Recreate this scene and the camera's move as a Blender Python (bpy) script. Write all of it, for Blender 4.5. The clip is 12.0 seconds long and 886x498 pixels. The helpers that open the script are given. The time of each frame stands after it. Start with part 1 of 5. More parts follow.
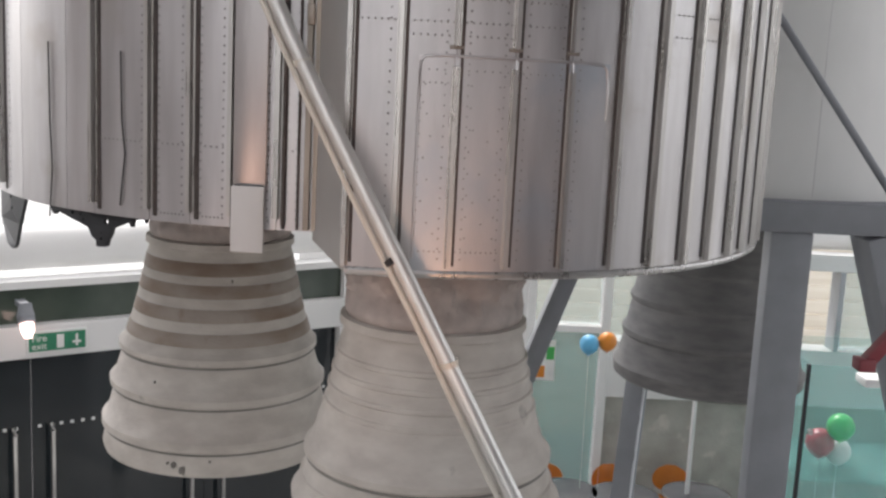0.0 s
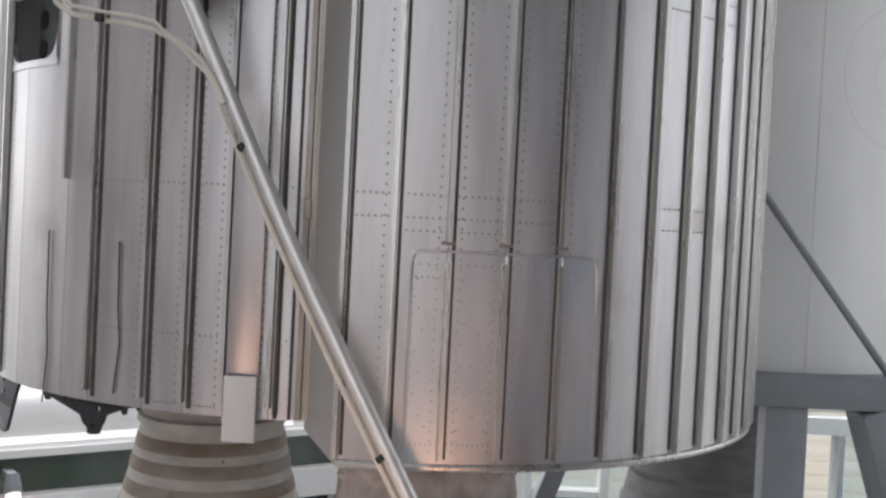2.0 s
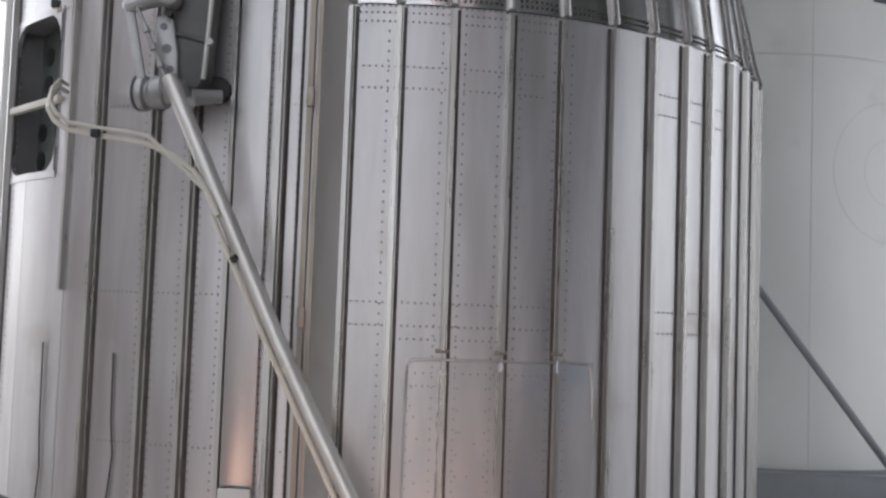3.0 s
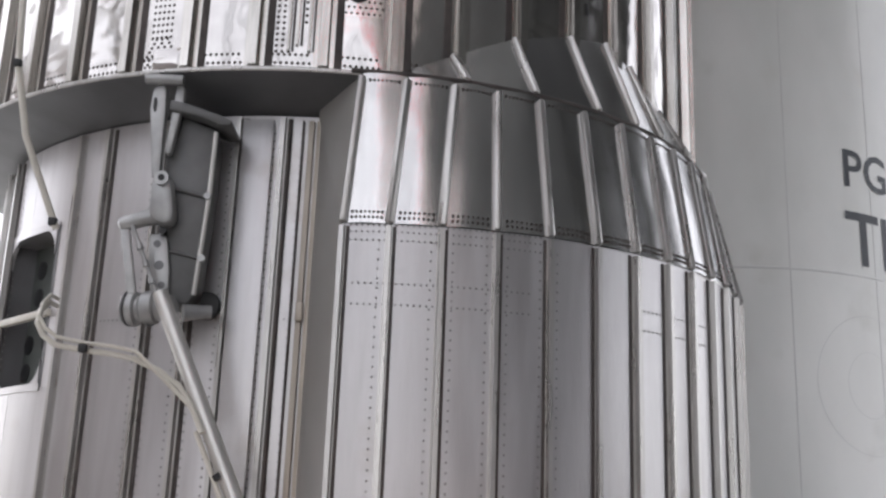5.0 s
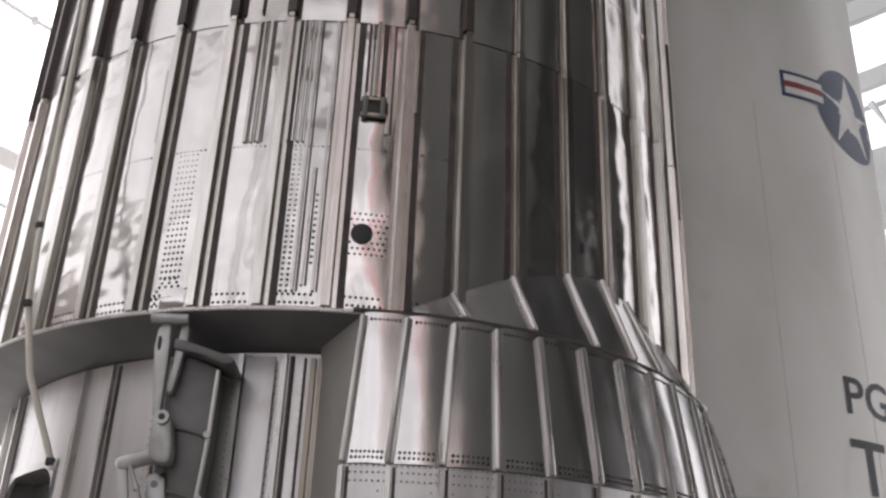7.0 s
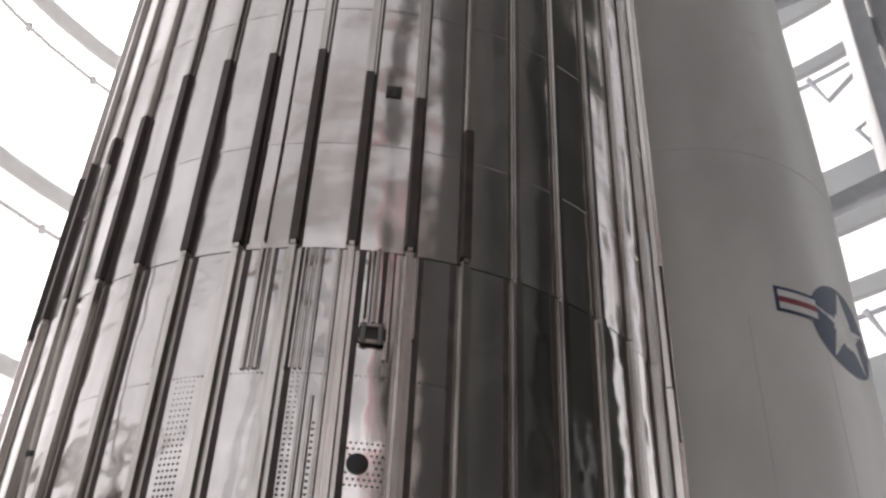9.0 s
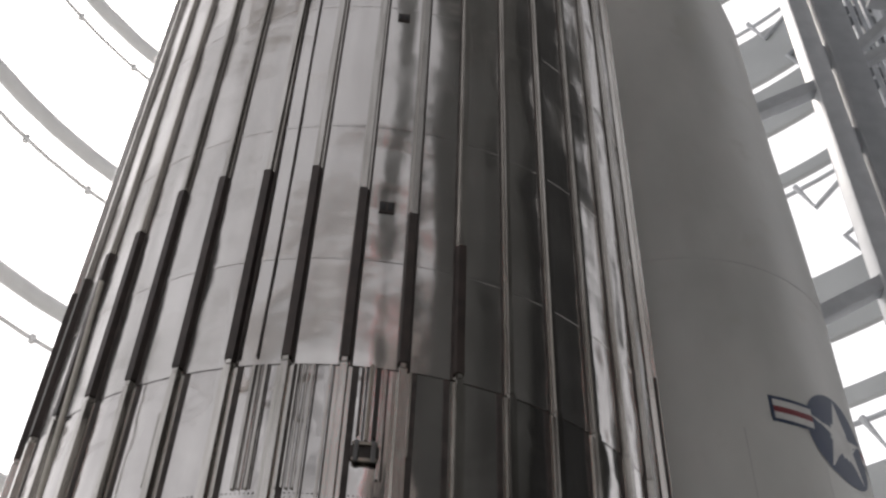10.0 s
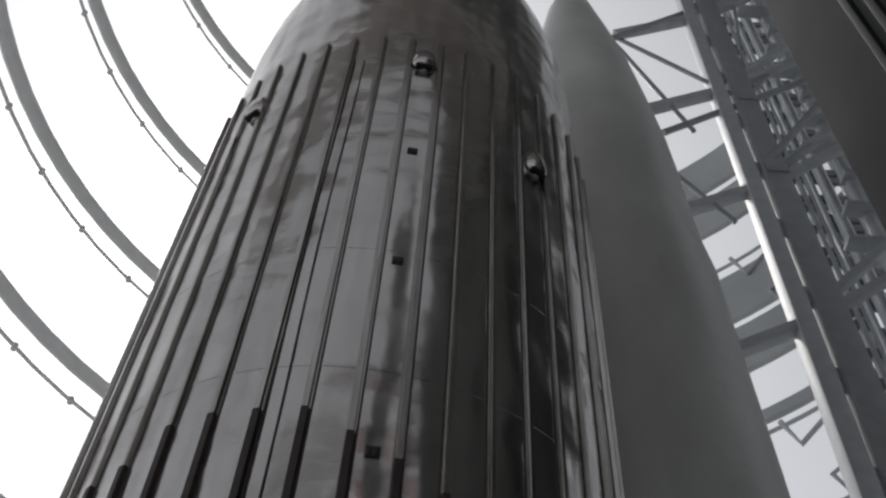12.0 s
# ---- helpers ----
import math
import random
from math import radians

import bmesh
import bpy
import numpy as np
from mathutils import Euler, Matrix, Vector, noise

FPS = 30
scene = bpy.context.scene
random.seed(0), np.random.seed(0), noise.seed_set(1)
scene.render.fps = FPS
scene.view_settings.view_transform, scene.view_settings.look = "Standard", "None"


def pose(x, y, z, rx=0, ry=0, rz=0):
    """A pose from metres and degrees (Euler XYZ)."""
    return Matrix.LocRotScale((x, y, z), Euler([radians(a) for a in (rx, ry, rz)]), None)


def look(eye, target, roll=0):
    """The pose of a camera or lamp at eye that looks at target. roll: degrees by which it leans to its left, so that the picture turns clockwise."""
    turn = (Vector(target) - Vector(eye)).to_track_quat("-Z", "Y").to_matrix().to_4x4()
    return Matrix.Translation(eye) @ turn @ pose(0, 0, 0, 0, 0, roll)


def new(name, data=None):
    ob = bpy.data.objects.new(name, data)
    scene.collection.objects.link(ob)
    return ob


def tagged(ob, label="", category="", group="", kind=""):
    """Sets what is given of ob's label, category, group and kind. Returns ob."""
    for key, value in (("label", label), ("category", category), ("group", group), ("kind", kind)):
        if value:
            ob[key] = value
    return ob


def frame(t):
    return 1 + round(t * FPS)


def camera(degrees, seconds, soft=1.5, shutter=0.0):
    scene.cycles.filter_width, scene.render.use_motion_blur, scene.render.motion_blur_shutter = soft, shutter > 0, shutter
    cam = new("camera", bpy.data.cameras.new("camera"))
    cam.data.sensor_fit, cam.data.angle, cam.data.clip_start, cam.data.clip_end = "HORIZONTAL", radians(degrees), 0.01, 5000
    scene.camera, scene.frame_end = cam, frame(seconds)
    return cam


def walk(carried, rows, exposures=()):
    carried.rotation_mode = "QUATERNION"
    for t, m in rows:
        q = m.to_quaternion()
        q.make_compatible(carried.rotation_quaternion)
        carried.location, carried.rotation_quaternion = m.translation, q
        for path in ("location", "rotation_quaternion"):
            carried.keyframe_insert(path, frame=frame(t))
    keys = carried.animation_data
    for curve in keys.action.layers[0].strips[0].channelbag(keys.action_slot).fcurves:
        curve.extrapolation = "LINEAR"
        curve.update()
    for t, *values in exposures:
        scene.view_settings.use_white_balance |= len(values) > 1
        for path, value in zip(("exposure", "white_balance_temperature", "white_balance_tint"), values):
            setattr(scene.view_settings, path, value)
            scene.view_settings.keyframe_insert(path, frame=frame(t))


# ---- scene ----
cam = camera(45.8, 12.0, soft=2.5)
# seconds, x, y, z, pitch up, lean to the left, turn to the right
ROWS = [
    (0, 0.007, 1.410, 5.005, -9.39, 2.86, 0.39),
    (0.5, 0.009, 1.409, 5.029, -7.39, 2.87, 0.26),
    (1, 0.010, 1.404, 5.057, -5.48, 2.93, 0.22),
    (1.5, 0.012, 1.396, 5.092, -3.24, 2.96, 0.18),
    (2, 0.014, 1.392, 5.130, -1.29, 2.87, 0.18),
    (2.5, 0.021, 1.386, 5.167, 1.00, 2.67, 0.17),
    (3, 0.028, 1.385, 5.180, 3.63, 2.00, 0.03),
    (5, 0.018, 1.366, 5.209, 14.80, 2.10, 0.51),
    (5.5, 0.020, 1.363, 5.224, 17.75, 1.90, 0.46),
    (6, 0.021, 1.355, 5.239, 20.31, 2.02, 0.34),
    (6.5, 0.021, 1.337, 5.251, 23.14, 1.79, 0.20),
    (7, 0.024, 1.310, 5.267, 26.42, 2.27, -0.13),
    (9, 0.023, 1.259, 5.349, 37.22, 2.66, -0.56),
    (9.5, 0.021, 1.242, 5.366, 40.07, 2.83, -0.83),
    (10, 0.019, 1.226, 5.376, 42.91, 2.23, -0.32),
    (10.5, 0.020, 1.202, 5.386, 45.30, 3.05, -0.46),
    (11, 0.019, 1.156, 5.400, 48.16, 2.99, 0.43),
    (11.5, 0.012, 1.104, 5.416, 51.44, 3.44, 0.52),
    (12, 0.003, 1.066, 5.412, 54.48, 4.25, -0.20),
]
EXPOSURES = [(0, 1.7, 6600, 13), (3, 1.64, 6300, 12), (5, 1.75, 6450, 14), (7, 1.53, 6850, 16), (9, 1.15, 6850, 16), (10, 0.8, 6800, 13), (11, 0.3, 6600, 11), (12, -0.28, 6450, 10)]
walk(cam, [(t, pose(x, y, z, 90 + p, 0, -w) @ pose(0, 0, 0, 0, 0, r)) for t, x, y, z, p, r, w in ROWS], EXPOSURES)

# ---------------------------------------------------------------- world and light
world = bpy.data.worlds.new("overcast sky")
scene.world = world
world.use_nodes = True
wn = world.node_tree
sky = wn.nodes.new("ShaderNodeTexSky")
sky.sky_type, sky.sun_disc = "NISHITA", False
sky.sun_elevation, sky.sun_rotation = radians(52), radians(-20)
sky.air_density, sky.dust_density, sky.ozone_density = 1.0, 1.5, 1.0
hsv = wn.nodes.new("ShaderNodeHueSaturation")
hsv.inputs["Saturation"].default_value = 0.15
wn.links.new(sky.outputs[0], hsv.inputs["Color"])
wn.links.new(hsv.outputs[0], wn.nodes["Background"].inputs["Color"])
wn.nodes["Background"].inputs["Strength"].default_value = 0.15
sun_data = bpy.data.lights.new("sun", "SUN")
sun_data.energy, sun_data.angle, sun_data.color = 1.0, radians(15), (1, 0.96, 0.9)
sun = new("sun", sun_data)
sun.matrix_world = look((-4.2, 11.57, 20.76), (0, 0, 5))

FLOOR = 1.0
# two unseen warm spots, added for the orange glow on fairing foot and tab
warm_data = bpy.data.lights.new("warm_glow_spot", "SPOT")
warm_data.energy, warm_data.color, warm_data.spot_size, warm_data.spot_blend, warm_data.shadow_soft_size = 11.0, (1.0, 0.55, 0.34), radians(40), 1.0, 0.08
warm = new("warm_glow_spot", warm_data)
warm.matrix_world = look((0.25, 2.8, 3.75), (0.03, 4.3, 4.80))
side_data = bpy.data.lights.new("warm_glow_spot", "SPOT")
side_data.energy, side_data.color, side_data.spot_size, side_data.spot_blend, side_data.shadow_soft_size = 3.2, (1.0, 0.55, 0.36), radians(75), 1.0, 0.08
side = new("warm_glow_spot", side_data)
side.matrix_world = look((-1.05, 3.1, 3.85), (-0.5, 4.5, 4.75))
TX, TY, TR = -0.416, 5.856, 1.525      # tank axis and radius
BX, BY, BR = -0.104, 5.626, 1.339      # fairing axis and radius
RB = 1.342                             # engine bay radius, on the tank's axis
HX, HY, HR = 1.78, 7.85, 1.22          # white rocket axis and radius


# ---------------------------------------------------------------- materials
def mat(name, color, rough=0.5, metal=0.0, color2=None, scale=6.0, stretch=(1, 1, 1), rough2=None, bump=0.0, bump_scale=60.0, vary=0.0, spots=None, wave=0.0, wave_scale=2.0, crinkle=0.0, streak=0.0):
    m = bpy.data.materials.new(name)
    m.use_nodes = True
    nt = m.node_tree
    b = nt.nodes["Principled BSDF"]
    b.inputs["Metallic"].default_value = metal
    b.inputs["Roughness"].default_value = rough
    geo = nt.nodes.new("ShaderNodeNewGeometry")
    mp = nt.nodes.new("ShaderNodeMapping")
    mp.inputs["Scale"].default_value = stretch
    nt.links.new(geo.outputs["Position"], mp.inputs["Vector"])
    n1 = nt.nodes.new("ShaderNodeTexNoise")
    n1.inputs["Scale"].default_value, n1.inputs["Detail"].default_value = scale, 6
    nt.links.new(mp.outputs[0], n1.inputs["Vector"])
    ramp = nt.nodes.new("ShaderNodeValToRGB")
    ramp.color_ramp.elements[0].position, ramp.color_ramp.elements[1].position = 0.35, 0.68
    ramp.color_ramp.elements[0].color = (*(color2 or [c * 0.8 for c in color]), 1)
    ramp.color_ramp.elements[1].color = (*color, 1)
    nt.links.new(n1.outputs[0], ramp.inputs[0])
    out = ramp.outputs[0]
    if vary:
        info = nt.nodes.new("ShaderNodeObjectInfo")
        mr = nt.nodes.new("ShaderNodeMapRange")
        mr.inputs["To Min"].default_value, mr.inputs["To Max"].default_value = 1 - vary, 1 + vary
        nt.links.new(info.outputs["Random"], mr.inputs["Value"])
        hv = nt.nodes.new("ShaderNodeHueSaturation")
        nt.links.new(mr.outputs[0], hv.inputs["Value"])
        nt.links.new(out, hv.inputs["Color"])
        out = hv.outputs[0]
    if spots:
        n3 = nt.nodes.new("ShaderNodeTexNoise")
        n3.inputs["Scale"].default_value, n3.inputs["Detail"].default_value = spots[1], 8
        nt.links.new(geo.outputs["Position"], n3.inputs["Vector"])
        r3 = nt.nodes.new("ShaderNodeValToRGB")
        r3.color_ramp.elements[0].position, r3.color_ramp.elements[1].position = spots[2], spots[2] + 0.12
        nt.links.new(n3.outputs[0], r3.inputs[0])
        mx = nt.nodes.new("ShaderNodeMix")
        mx.data_type = "RGBA"
        nt.links.new(r3.outputs[0], mx.inputs["Factor"])
        nt.links.new(out, mx.inputs[6])
        mx.inputs[7].default_value = (*spots[0], 1)
        out = mx.outputs[2]
    nt.links.new(out, b.inputs["Base Color"])
    if rough2 is not None:
        rr = nt.nodes.new("ShaderNodeMapRange")
        rr.inputs["From Min"].default_value, rr.inputs["From Max"].default_value = 0.35, 0.68
        rr.inputs["To Min"].default_value, rr.inputs["To Max"].default_value = rough2, rough
        nt.links.new(n1.outputs[0], rr.inputs["Value"])
        nt.links.new(rr.outputs[0], b.inputs["Roughness"])
    last = None
    for amount, size, dist in ((bump, bump_scale, 0.004), (crinkle, 9.0, 0.03), (wave, wave_scale, 0.06), (streak, 4.5, 0.05)):
        if amount:
            n2 = nt.nodes.new("ShaderNodeTexNoise")
            n2.inputs["Scale"].default_value, n2.inputs["Detail"].default_value = size, 3 if size > 20 else 1
            source = mp.outputs[0] if size > 20 else geo.outputs["Position"]
            if size == 4.5:
                tall = nt.nodes.new("ShaderNodeMapping")
                tall.inputs["Scale"].default_value = (1, 1, 0.14)
                nt.links.new(geo.outputs["Position"], tall.inputs["Vector"])
                source = tall.outputs[0]
            nt.links.new(source, n2.inputs["Vector"])
            bp = nt.nodes.new("ShaderNodeBump")
            bp.inputs["Strength"].default_value, bp.inputs["Distance"].default_value = amount, dist
            nt.links.new(n2.outputs[0], bp.inputs["Height"])
            if last:
                nt.links.new(last, bp.inputs["Normal"])
            last = bp.outputs[0]
    if last:
        nt.links.new(last, b.inputs["Normal"])
    return m


def glow(name, color, strength):
    m = bpy.data.materials.new(name)
    m.use_nodes = True
    b = m.node_tree.nodes["Principled BSDF"]
    b.inputs["Base Color"].default_value = (*color, 1)
    b.inputs["Emission Color"].default_value, b.inputs["Emission Strength"].default_value = (*color, 1), strength
    return m


def glass(name, color, rough=0.02, alpha=0.25):
    m = bpy.data.materials.new(name)
    m.use_nodes = True
    nt = m.node_tree
    b = nt.nodes["Principled BSDF"]
    b.inputs["Base Color"].default_value = (*color, 1)
    b.inputs["Roughness"].default_value = rough
    b.inputs["Alpha"].default_value = alpha
    return m


M_SKIRT = mat("brushed aluminium skin", (0.63, 0.62, 0.625), 0.46, 0.85, (0.45, 0.435, 0.437), 3.0, (3, 3, 0.35), 0.32, 0.15, 90, 0.09, ((0.43, 0.40, 0.375), 2.6, 0.6))
M_CHEEK = mat("dull aluminium sheet", (0.66, 0.65, 0.635), 0.6, 0.0, (0.50, 0.485, 0.46), 2.0, (1, 1, 0.4), 0.5, 0.1, 90)
M_DOUBLER = mat("heat-tinted aluminium skin", (0.56, 0.55, 0.555), 0.44, 0.85, (0.43, 0.415, 0.417), 3.0, (3, 3, 0.5), 0.3, 0.15, 90, 0.0, ((0.44, 0.465, 0.50), 2.3, 0.50))
M_TANK = mat("polished steel skin", (0.66, 0.64, 0.62), 0.25, 1.0, (0.55, 0.53, 0.51), 2.5, (3, 3, 0.4), 0.19, 0.04, 80, 0.06, None, 0.6, 2.4, 0.11, 0.7)
M_TANK_LOW = mat("polished steel lower skin", (0.60, 0.58, 0.56), 0.15, 1.0, (0.50, 0.48, 0.465), 2.5, (3, 3, 0.4), 0.09, 0.05, 80, 0.08, None, 0.5, 2.6, 0.16, 0.6)
M_CONE = mat("polished aluminium cone skin", (0.66, 0.65, 0.64), 0.26, 1.0, (0.57, 0.56, 0.55), 3, (3, 3, 0.5), 0.16, 0.05, 80, 0.05, None, 0.12, 5.0, 0.0, 0.3)
M_RIB = mat("aluminium stringer", (0.56, 0.55, 0.535), 0.38, 0.85, (0.44, 0.425, 0.405), 5.0, (6, 6, 0.6), 0.25, 0.1, 120, 0.1)
M_RIBT = mat("polished stringer", (0.58, 0.56, 0.53), 0.22, 1.0, (0.42, 0.40, 0.37), 5.0, (6, 6, 0.6), 0.15, 0.1, 120, 0.15)
M_RIBTAN = mat("tarnished stringer edge", (0.40, 0.36, 0.31), 0.5, 0.7, (0.25, 0.22, 0.19), 5.0, (6, 6, 0.6), 0.4, 0.1, 120, 0.1)
M_GAP = mat("dark gaps and stringer shade", (0.085, 0.07, 0.064), 0.7, 0.0, (0.045, 0.038, 0.036), 14)
M_STRIP = mat("dark brown strip", (0.06, 0.045, 0.04), 0.55, 0.2, (0.035, 0.028, 0.025), 12)
M_RIVET = mat("rivet", (0.36, 0.35, 0.345), 0.45, 0.7)
M_DARK = mat("dark painted metal", (0.035, 0.038, 0.042), 0.5, 0.4, None, 8)
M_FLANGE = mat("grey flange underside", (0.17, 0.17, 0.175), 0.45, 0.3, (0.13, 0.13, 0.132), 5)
M_NOZ = mat("grey coated nozzle", (0.58, 0.54, 0.485), 0.75, 0.0, (0.45, 0.41, 0.365), 7, (1, 1, 2), None, 0.4, 70, 0.0, ((0.22, 0.20, 0.18), 9.0, 0.68))
M_BROWN = mat("scorched brown band", (0.23, 0.165, 0.12), 0.75, 0.0, (0.38, 0.33, 0.285), 3.2, (1, 1, 2), None, 0.4, 70, 0.0, ((0.28, 0.215, 0.17), 11.0, 0.58))
M_CLOTH = mat("wrinkled fabric boot", (0.52, 0.45, 0.41), 0.8, 0.0, (0.38, 0.33, 0.30), 12, (1, 1, 1), None, 0.9, 25)
M_TNOZ = mat("dark grey nozzle", (0.17, 0.165, 0.16), 0.7, 0.0, (0.12, 0.118, 0.115), 7, (1, 1, 3), None, 0.3, 70)
M_WHITE = mat("white rocket paint", (0.69, 0.69, 0.67), 0.42, 0.0, (0.57, 0.575, 0.555), 1.6, (1, 1, 0.5), 0.35, 0.05, 40, 0.0, ((0.58, 0.58, 0.55), 2.6, 0.6))
M_STEEL = mat("grey steel paint", (0.22, 0.23, 0.25), 0.5, 0.0, (0.19, 0.2, 0.215), 6, (1, 1, 1), None, 0.1, 60)
M_TRUSS = mat("pale grey steel paint", (0.60, 0.62, 0.65), 0.42, 0.0, (0.52, 0.54, 0.57), 6)
M_POSTD = mat("mid grey steel and shaded posts", (0.42, 0.44, 0.465), 0.42, 0.0, (0.36, 0.375, 0.40), 5)
M_WALL = mat("white wall paint", (0.74, 0.74, 0.73), 0.6, 0.0, (0.68, 0.68, 0.67), 1.5, (1, 1, 1), None, 0.1, 50)
M_FLOOR = mat("pale vinyl floor", (0.42, 0.42, 0.41), 0.35, 0.0, (0.36, 0.36, 0.355), 2.0, (1, 1, 1), 0.25)
M_BASE = mat("rough grey render", (0.44, 0.43, 0.39), 0.85, 0.0, (0.32, 0.31, 0.28), 3.0, (1, 1, 1), None, 0.6, 40, 0.0, ((0.52, 0.50, 0.45), 5.0, 0.58))
M_DECK = mat("dark deck metal", (0.06, 0.062, 0.068), 0.5, 0.1, (0.045, 0.047, 0.05), 4)
M_REAR = mat("mid grey unseen slabs", (0.24, 0.24, 0.25), 0.55, 0.0, (0.19, 0.19, 0.2), 2)
M_CORE = mat("grey gantry shell and unseen slabs", (0.10, 0.104, 0.102), 0.9, 0.0, (0.08, 0.083, 0.081), 0.8)
M_RINGBAND = mat("pale grey facade panel", (0.52, 0.54, 0.55), 0.5, 0.0, (0.45, 0.47, 0.48), 1.2)
M_RING = mat("white ring tube paint", (0.86, 0.87, 0.88), 0.4, 0.0, (0.80, 0.81, 0.82), 5)
M_BACK = mat("pale unseen slabs", (0.66, 0.61, 0.59), 0.6, 0.0, (0.56, 0.52, 0.50), 0.6)
M_REDPANEL = mat("red reflected panel", (0.75, 0.05, 0.05), 0.7, 0.0, (0.68, 0.045, 0.045), 3)
M_DARKMARK = mat("hoop shade, dark dabs and chips", (0.16, 0.15, 0.135), 0.8, 0.0, (0.25, 0.235, 0.215), 6)
M_SEAMW = mat("grey paint seam", (0.50, 0.50, 0.49), 0.5, 0.0, (0.6, 0.6, 0.59), 4)
M_POLE = mat("satin aluminium tube", (0.70, 0.69, 0.66), 0.46, 0.8, (0.60, 0.59, 0.56), 6, (3, 3, 0.5), 0.38)
M_CABLE = mat("cream cable sheath", (0.62, 0.59, 0.52), 0.5, 0.0, (0.55, 0.52, 0.45), 20)
M_ARM = mat("grey painted casting", (0.46, 0.46, 0.455), 0.4, 0.5, (0.30, 0.30, 0.297), 10)
M_BRKT = mat("weathered grey casting", (0.15, 0.15, 0.148), 0.5, 0.3, (0.11, 0.11, 0.108), 9)
M_BULK = mat("dark grey-green primer", (0.11, 0.12, 0.112), 0.55, 0.1, (0.07, 0.078, 0.072), 6)
M_BLACK = mat("black rubber and hole shade", (0.012, 0.012, 0.013), 0.5)
M_BLUE = mat("navy marking paint", (0.035, 0.055, 0.11), 0.45, 0.0, (0.05, 0.07, 0.12), 9)
M_RED = mat("dark red marking paint", (0.25, 0.05, 0.06), 0.45)
M_STARW = mat("white marking paint", (0.70, 0.70, 0.69), 0.45)
M_TEXT = mat("charcoal stencil paint", (0.035, 0.04, 0.05), 0.5)
M_GREEN = mat("green sign face", (0.03, 0.22, 0.12), 0.35)
M_SIGNW = mat("white sign mark", (0.8, 0.82, 0.8), 0.4)
M_WBAND = mat("greenish window glass", (0.05, 0.07, 0.055), 0.12, 0.0, (0.09, 0.11, 0.09), 2.5)
M_DGLASS = mat("dark glass", (0.012, 0.016, 0.018), 0.06, 0.0, (0.02, 0.025, 0.028), 1.0)
M_CHROME = mat("brushed chrome", (0.65, 0.64, 0.62), 0.2, 1.0)
M_GLASS = glass("clear glass", (0.55, 0.72, 0.72), 0.03, 0.3)
M_TGLASS = glass("teal glass", (0.22, 0.43, 0.43), 0.04, 0.55)
M_CGLASS = glass("pale teal glass", (0.25, 0.66, 0.62), 0.04, 0.15)
M_ORANGE = mat("orange balloon", (0.75, 0.26, 0.03), 0.28)
M_LBLUE = mat("light blue balloon", (0.12, 0.45, 0.72), 0.28)
M_BGREEN = mat("green balloon", (0.07, 0.5, 0.12), 0.28)
M_BRED = mat("crimson balloon", (0.45, 0.05, 0.08), 0.28)
M_CHAIR = mat("amber plastic", (0.70, 0.26, 0.05), 0.18, 0.0, (0.62, 0.22, 0.04), 5)
M_TABLE = mat("grey table top", (0.15, 0.15, 0.157), 0.25, 0.0, (0.12, 0.12, 0.126), 4)
M_BULB = glow("lit lamp lens", (1.0, 0.70, 0.62), 1.3)
M_BRICK = mat("pale timber cladding", (0.84, 0.78, 0.68), 0.7, 0.0, (0.76, 0.69, 0.58), 4, (0.3, 1, 6))
M_SLAT = mat("dark slatted deck", (0.045, 0.046, 0.05), 0.5, 0.3)
M_GROUND = mat("pale paving", (0.35, 0.35, 0.34), 0.8, 0.0, (0.28, 0.28, 0.27), 0.7)


# ---------------------------------------------------------------- mesh tools
def link(name, bm, material, parent=None, label="", smooth=True):
    me = bpy.data.meshes.new(name)
    bm.normal_update()
    bm.to_mesh(me)
    bm.free()
    for p in me.polygons:
        p.use_smooth = smooth
    if smooth and len(me.polygons):
        me.set_sharp_from_angle(angle=radians(35))
    me.materials.append(material)
    ob = new(name, me)
    ob.parent = parent
    if label:
        ob["label"] = label
    return ob


def part(name, bm, material, parent, label="", smooth=True):
    return link(name, bm, material, parent, label, smooth)


def shared(name, me, parent, m=None):
    ob = new(name, me)
    ob.parent = parent
    if m is not None:
        ob.matrix_basis = m
    return ob


def thing(name, label, category, group="", kind="", at=(0, 0, 0)):
    e = new(name)
    e.empty_display_size = 0.1
    e.location = at
    return tagged(e, label, category, group, kind)


def add_box(bm, lo, hi, m=None, bevel=0.0):
    r = bmesh.ops.create_cube(bm, size=1)
    vs = r["verts"]
    c = [(a + b) / 2 for a, b in zip(lo, hi)]
    d = [b - a for a, b in zip(lo, hi)]
    for v in vs:
        v.co = Vector((v.co.x * d[0] + c[0], v.co.y * d[1] + c[1], v.co.z * d[2] + c[2]))
    if bevel:
        es = list({e for v in vs for e in v.link_edges})
        r2 = bmesh.ops.bevel(bm, geom=es, offset=bevel, segments=2, affect="EDGES", profile=0.5)
        vs = list({v for f in r2["faces"] for v in f.verts} | {v for v in vs if v.is_valid})
    if m is not None:
        bmesh.ops.transform(bm, matrix=m, verts=vs)
    return bm


def box(lo, hi, bevel=0.0, m=None):
    return add_box(bmesh.new(), lo, hi, m, bevel)


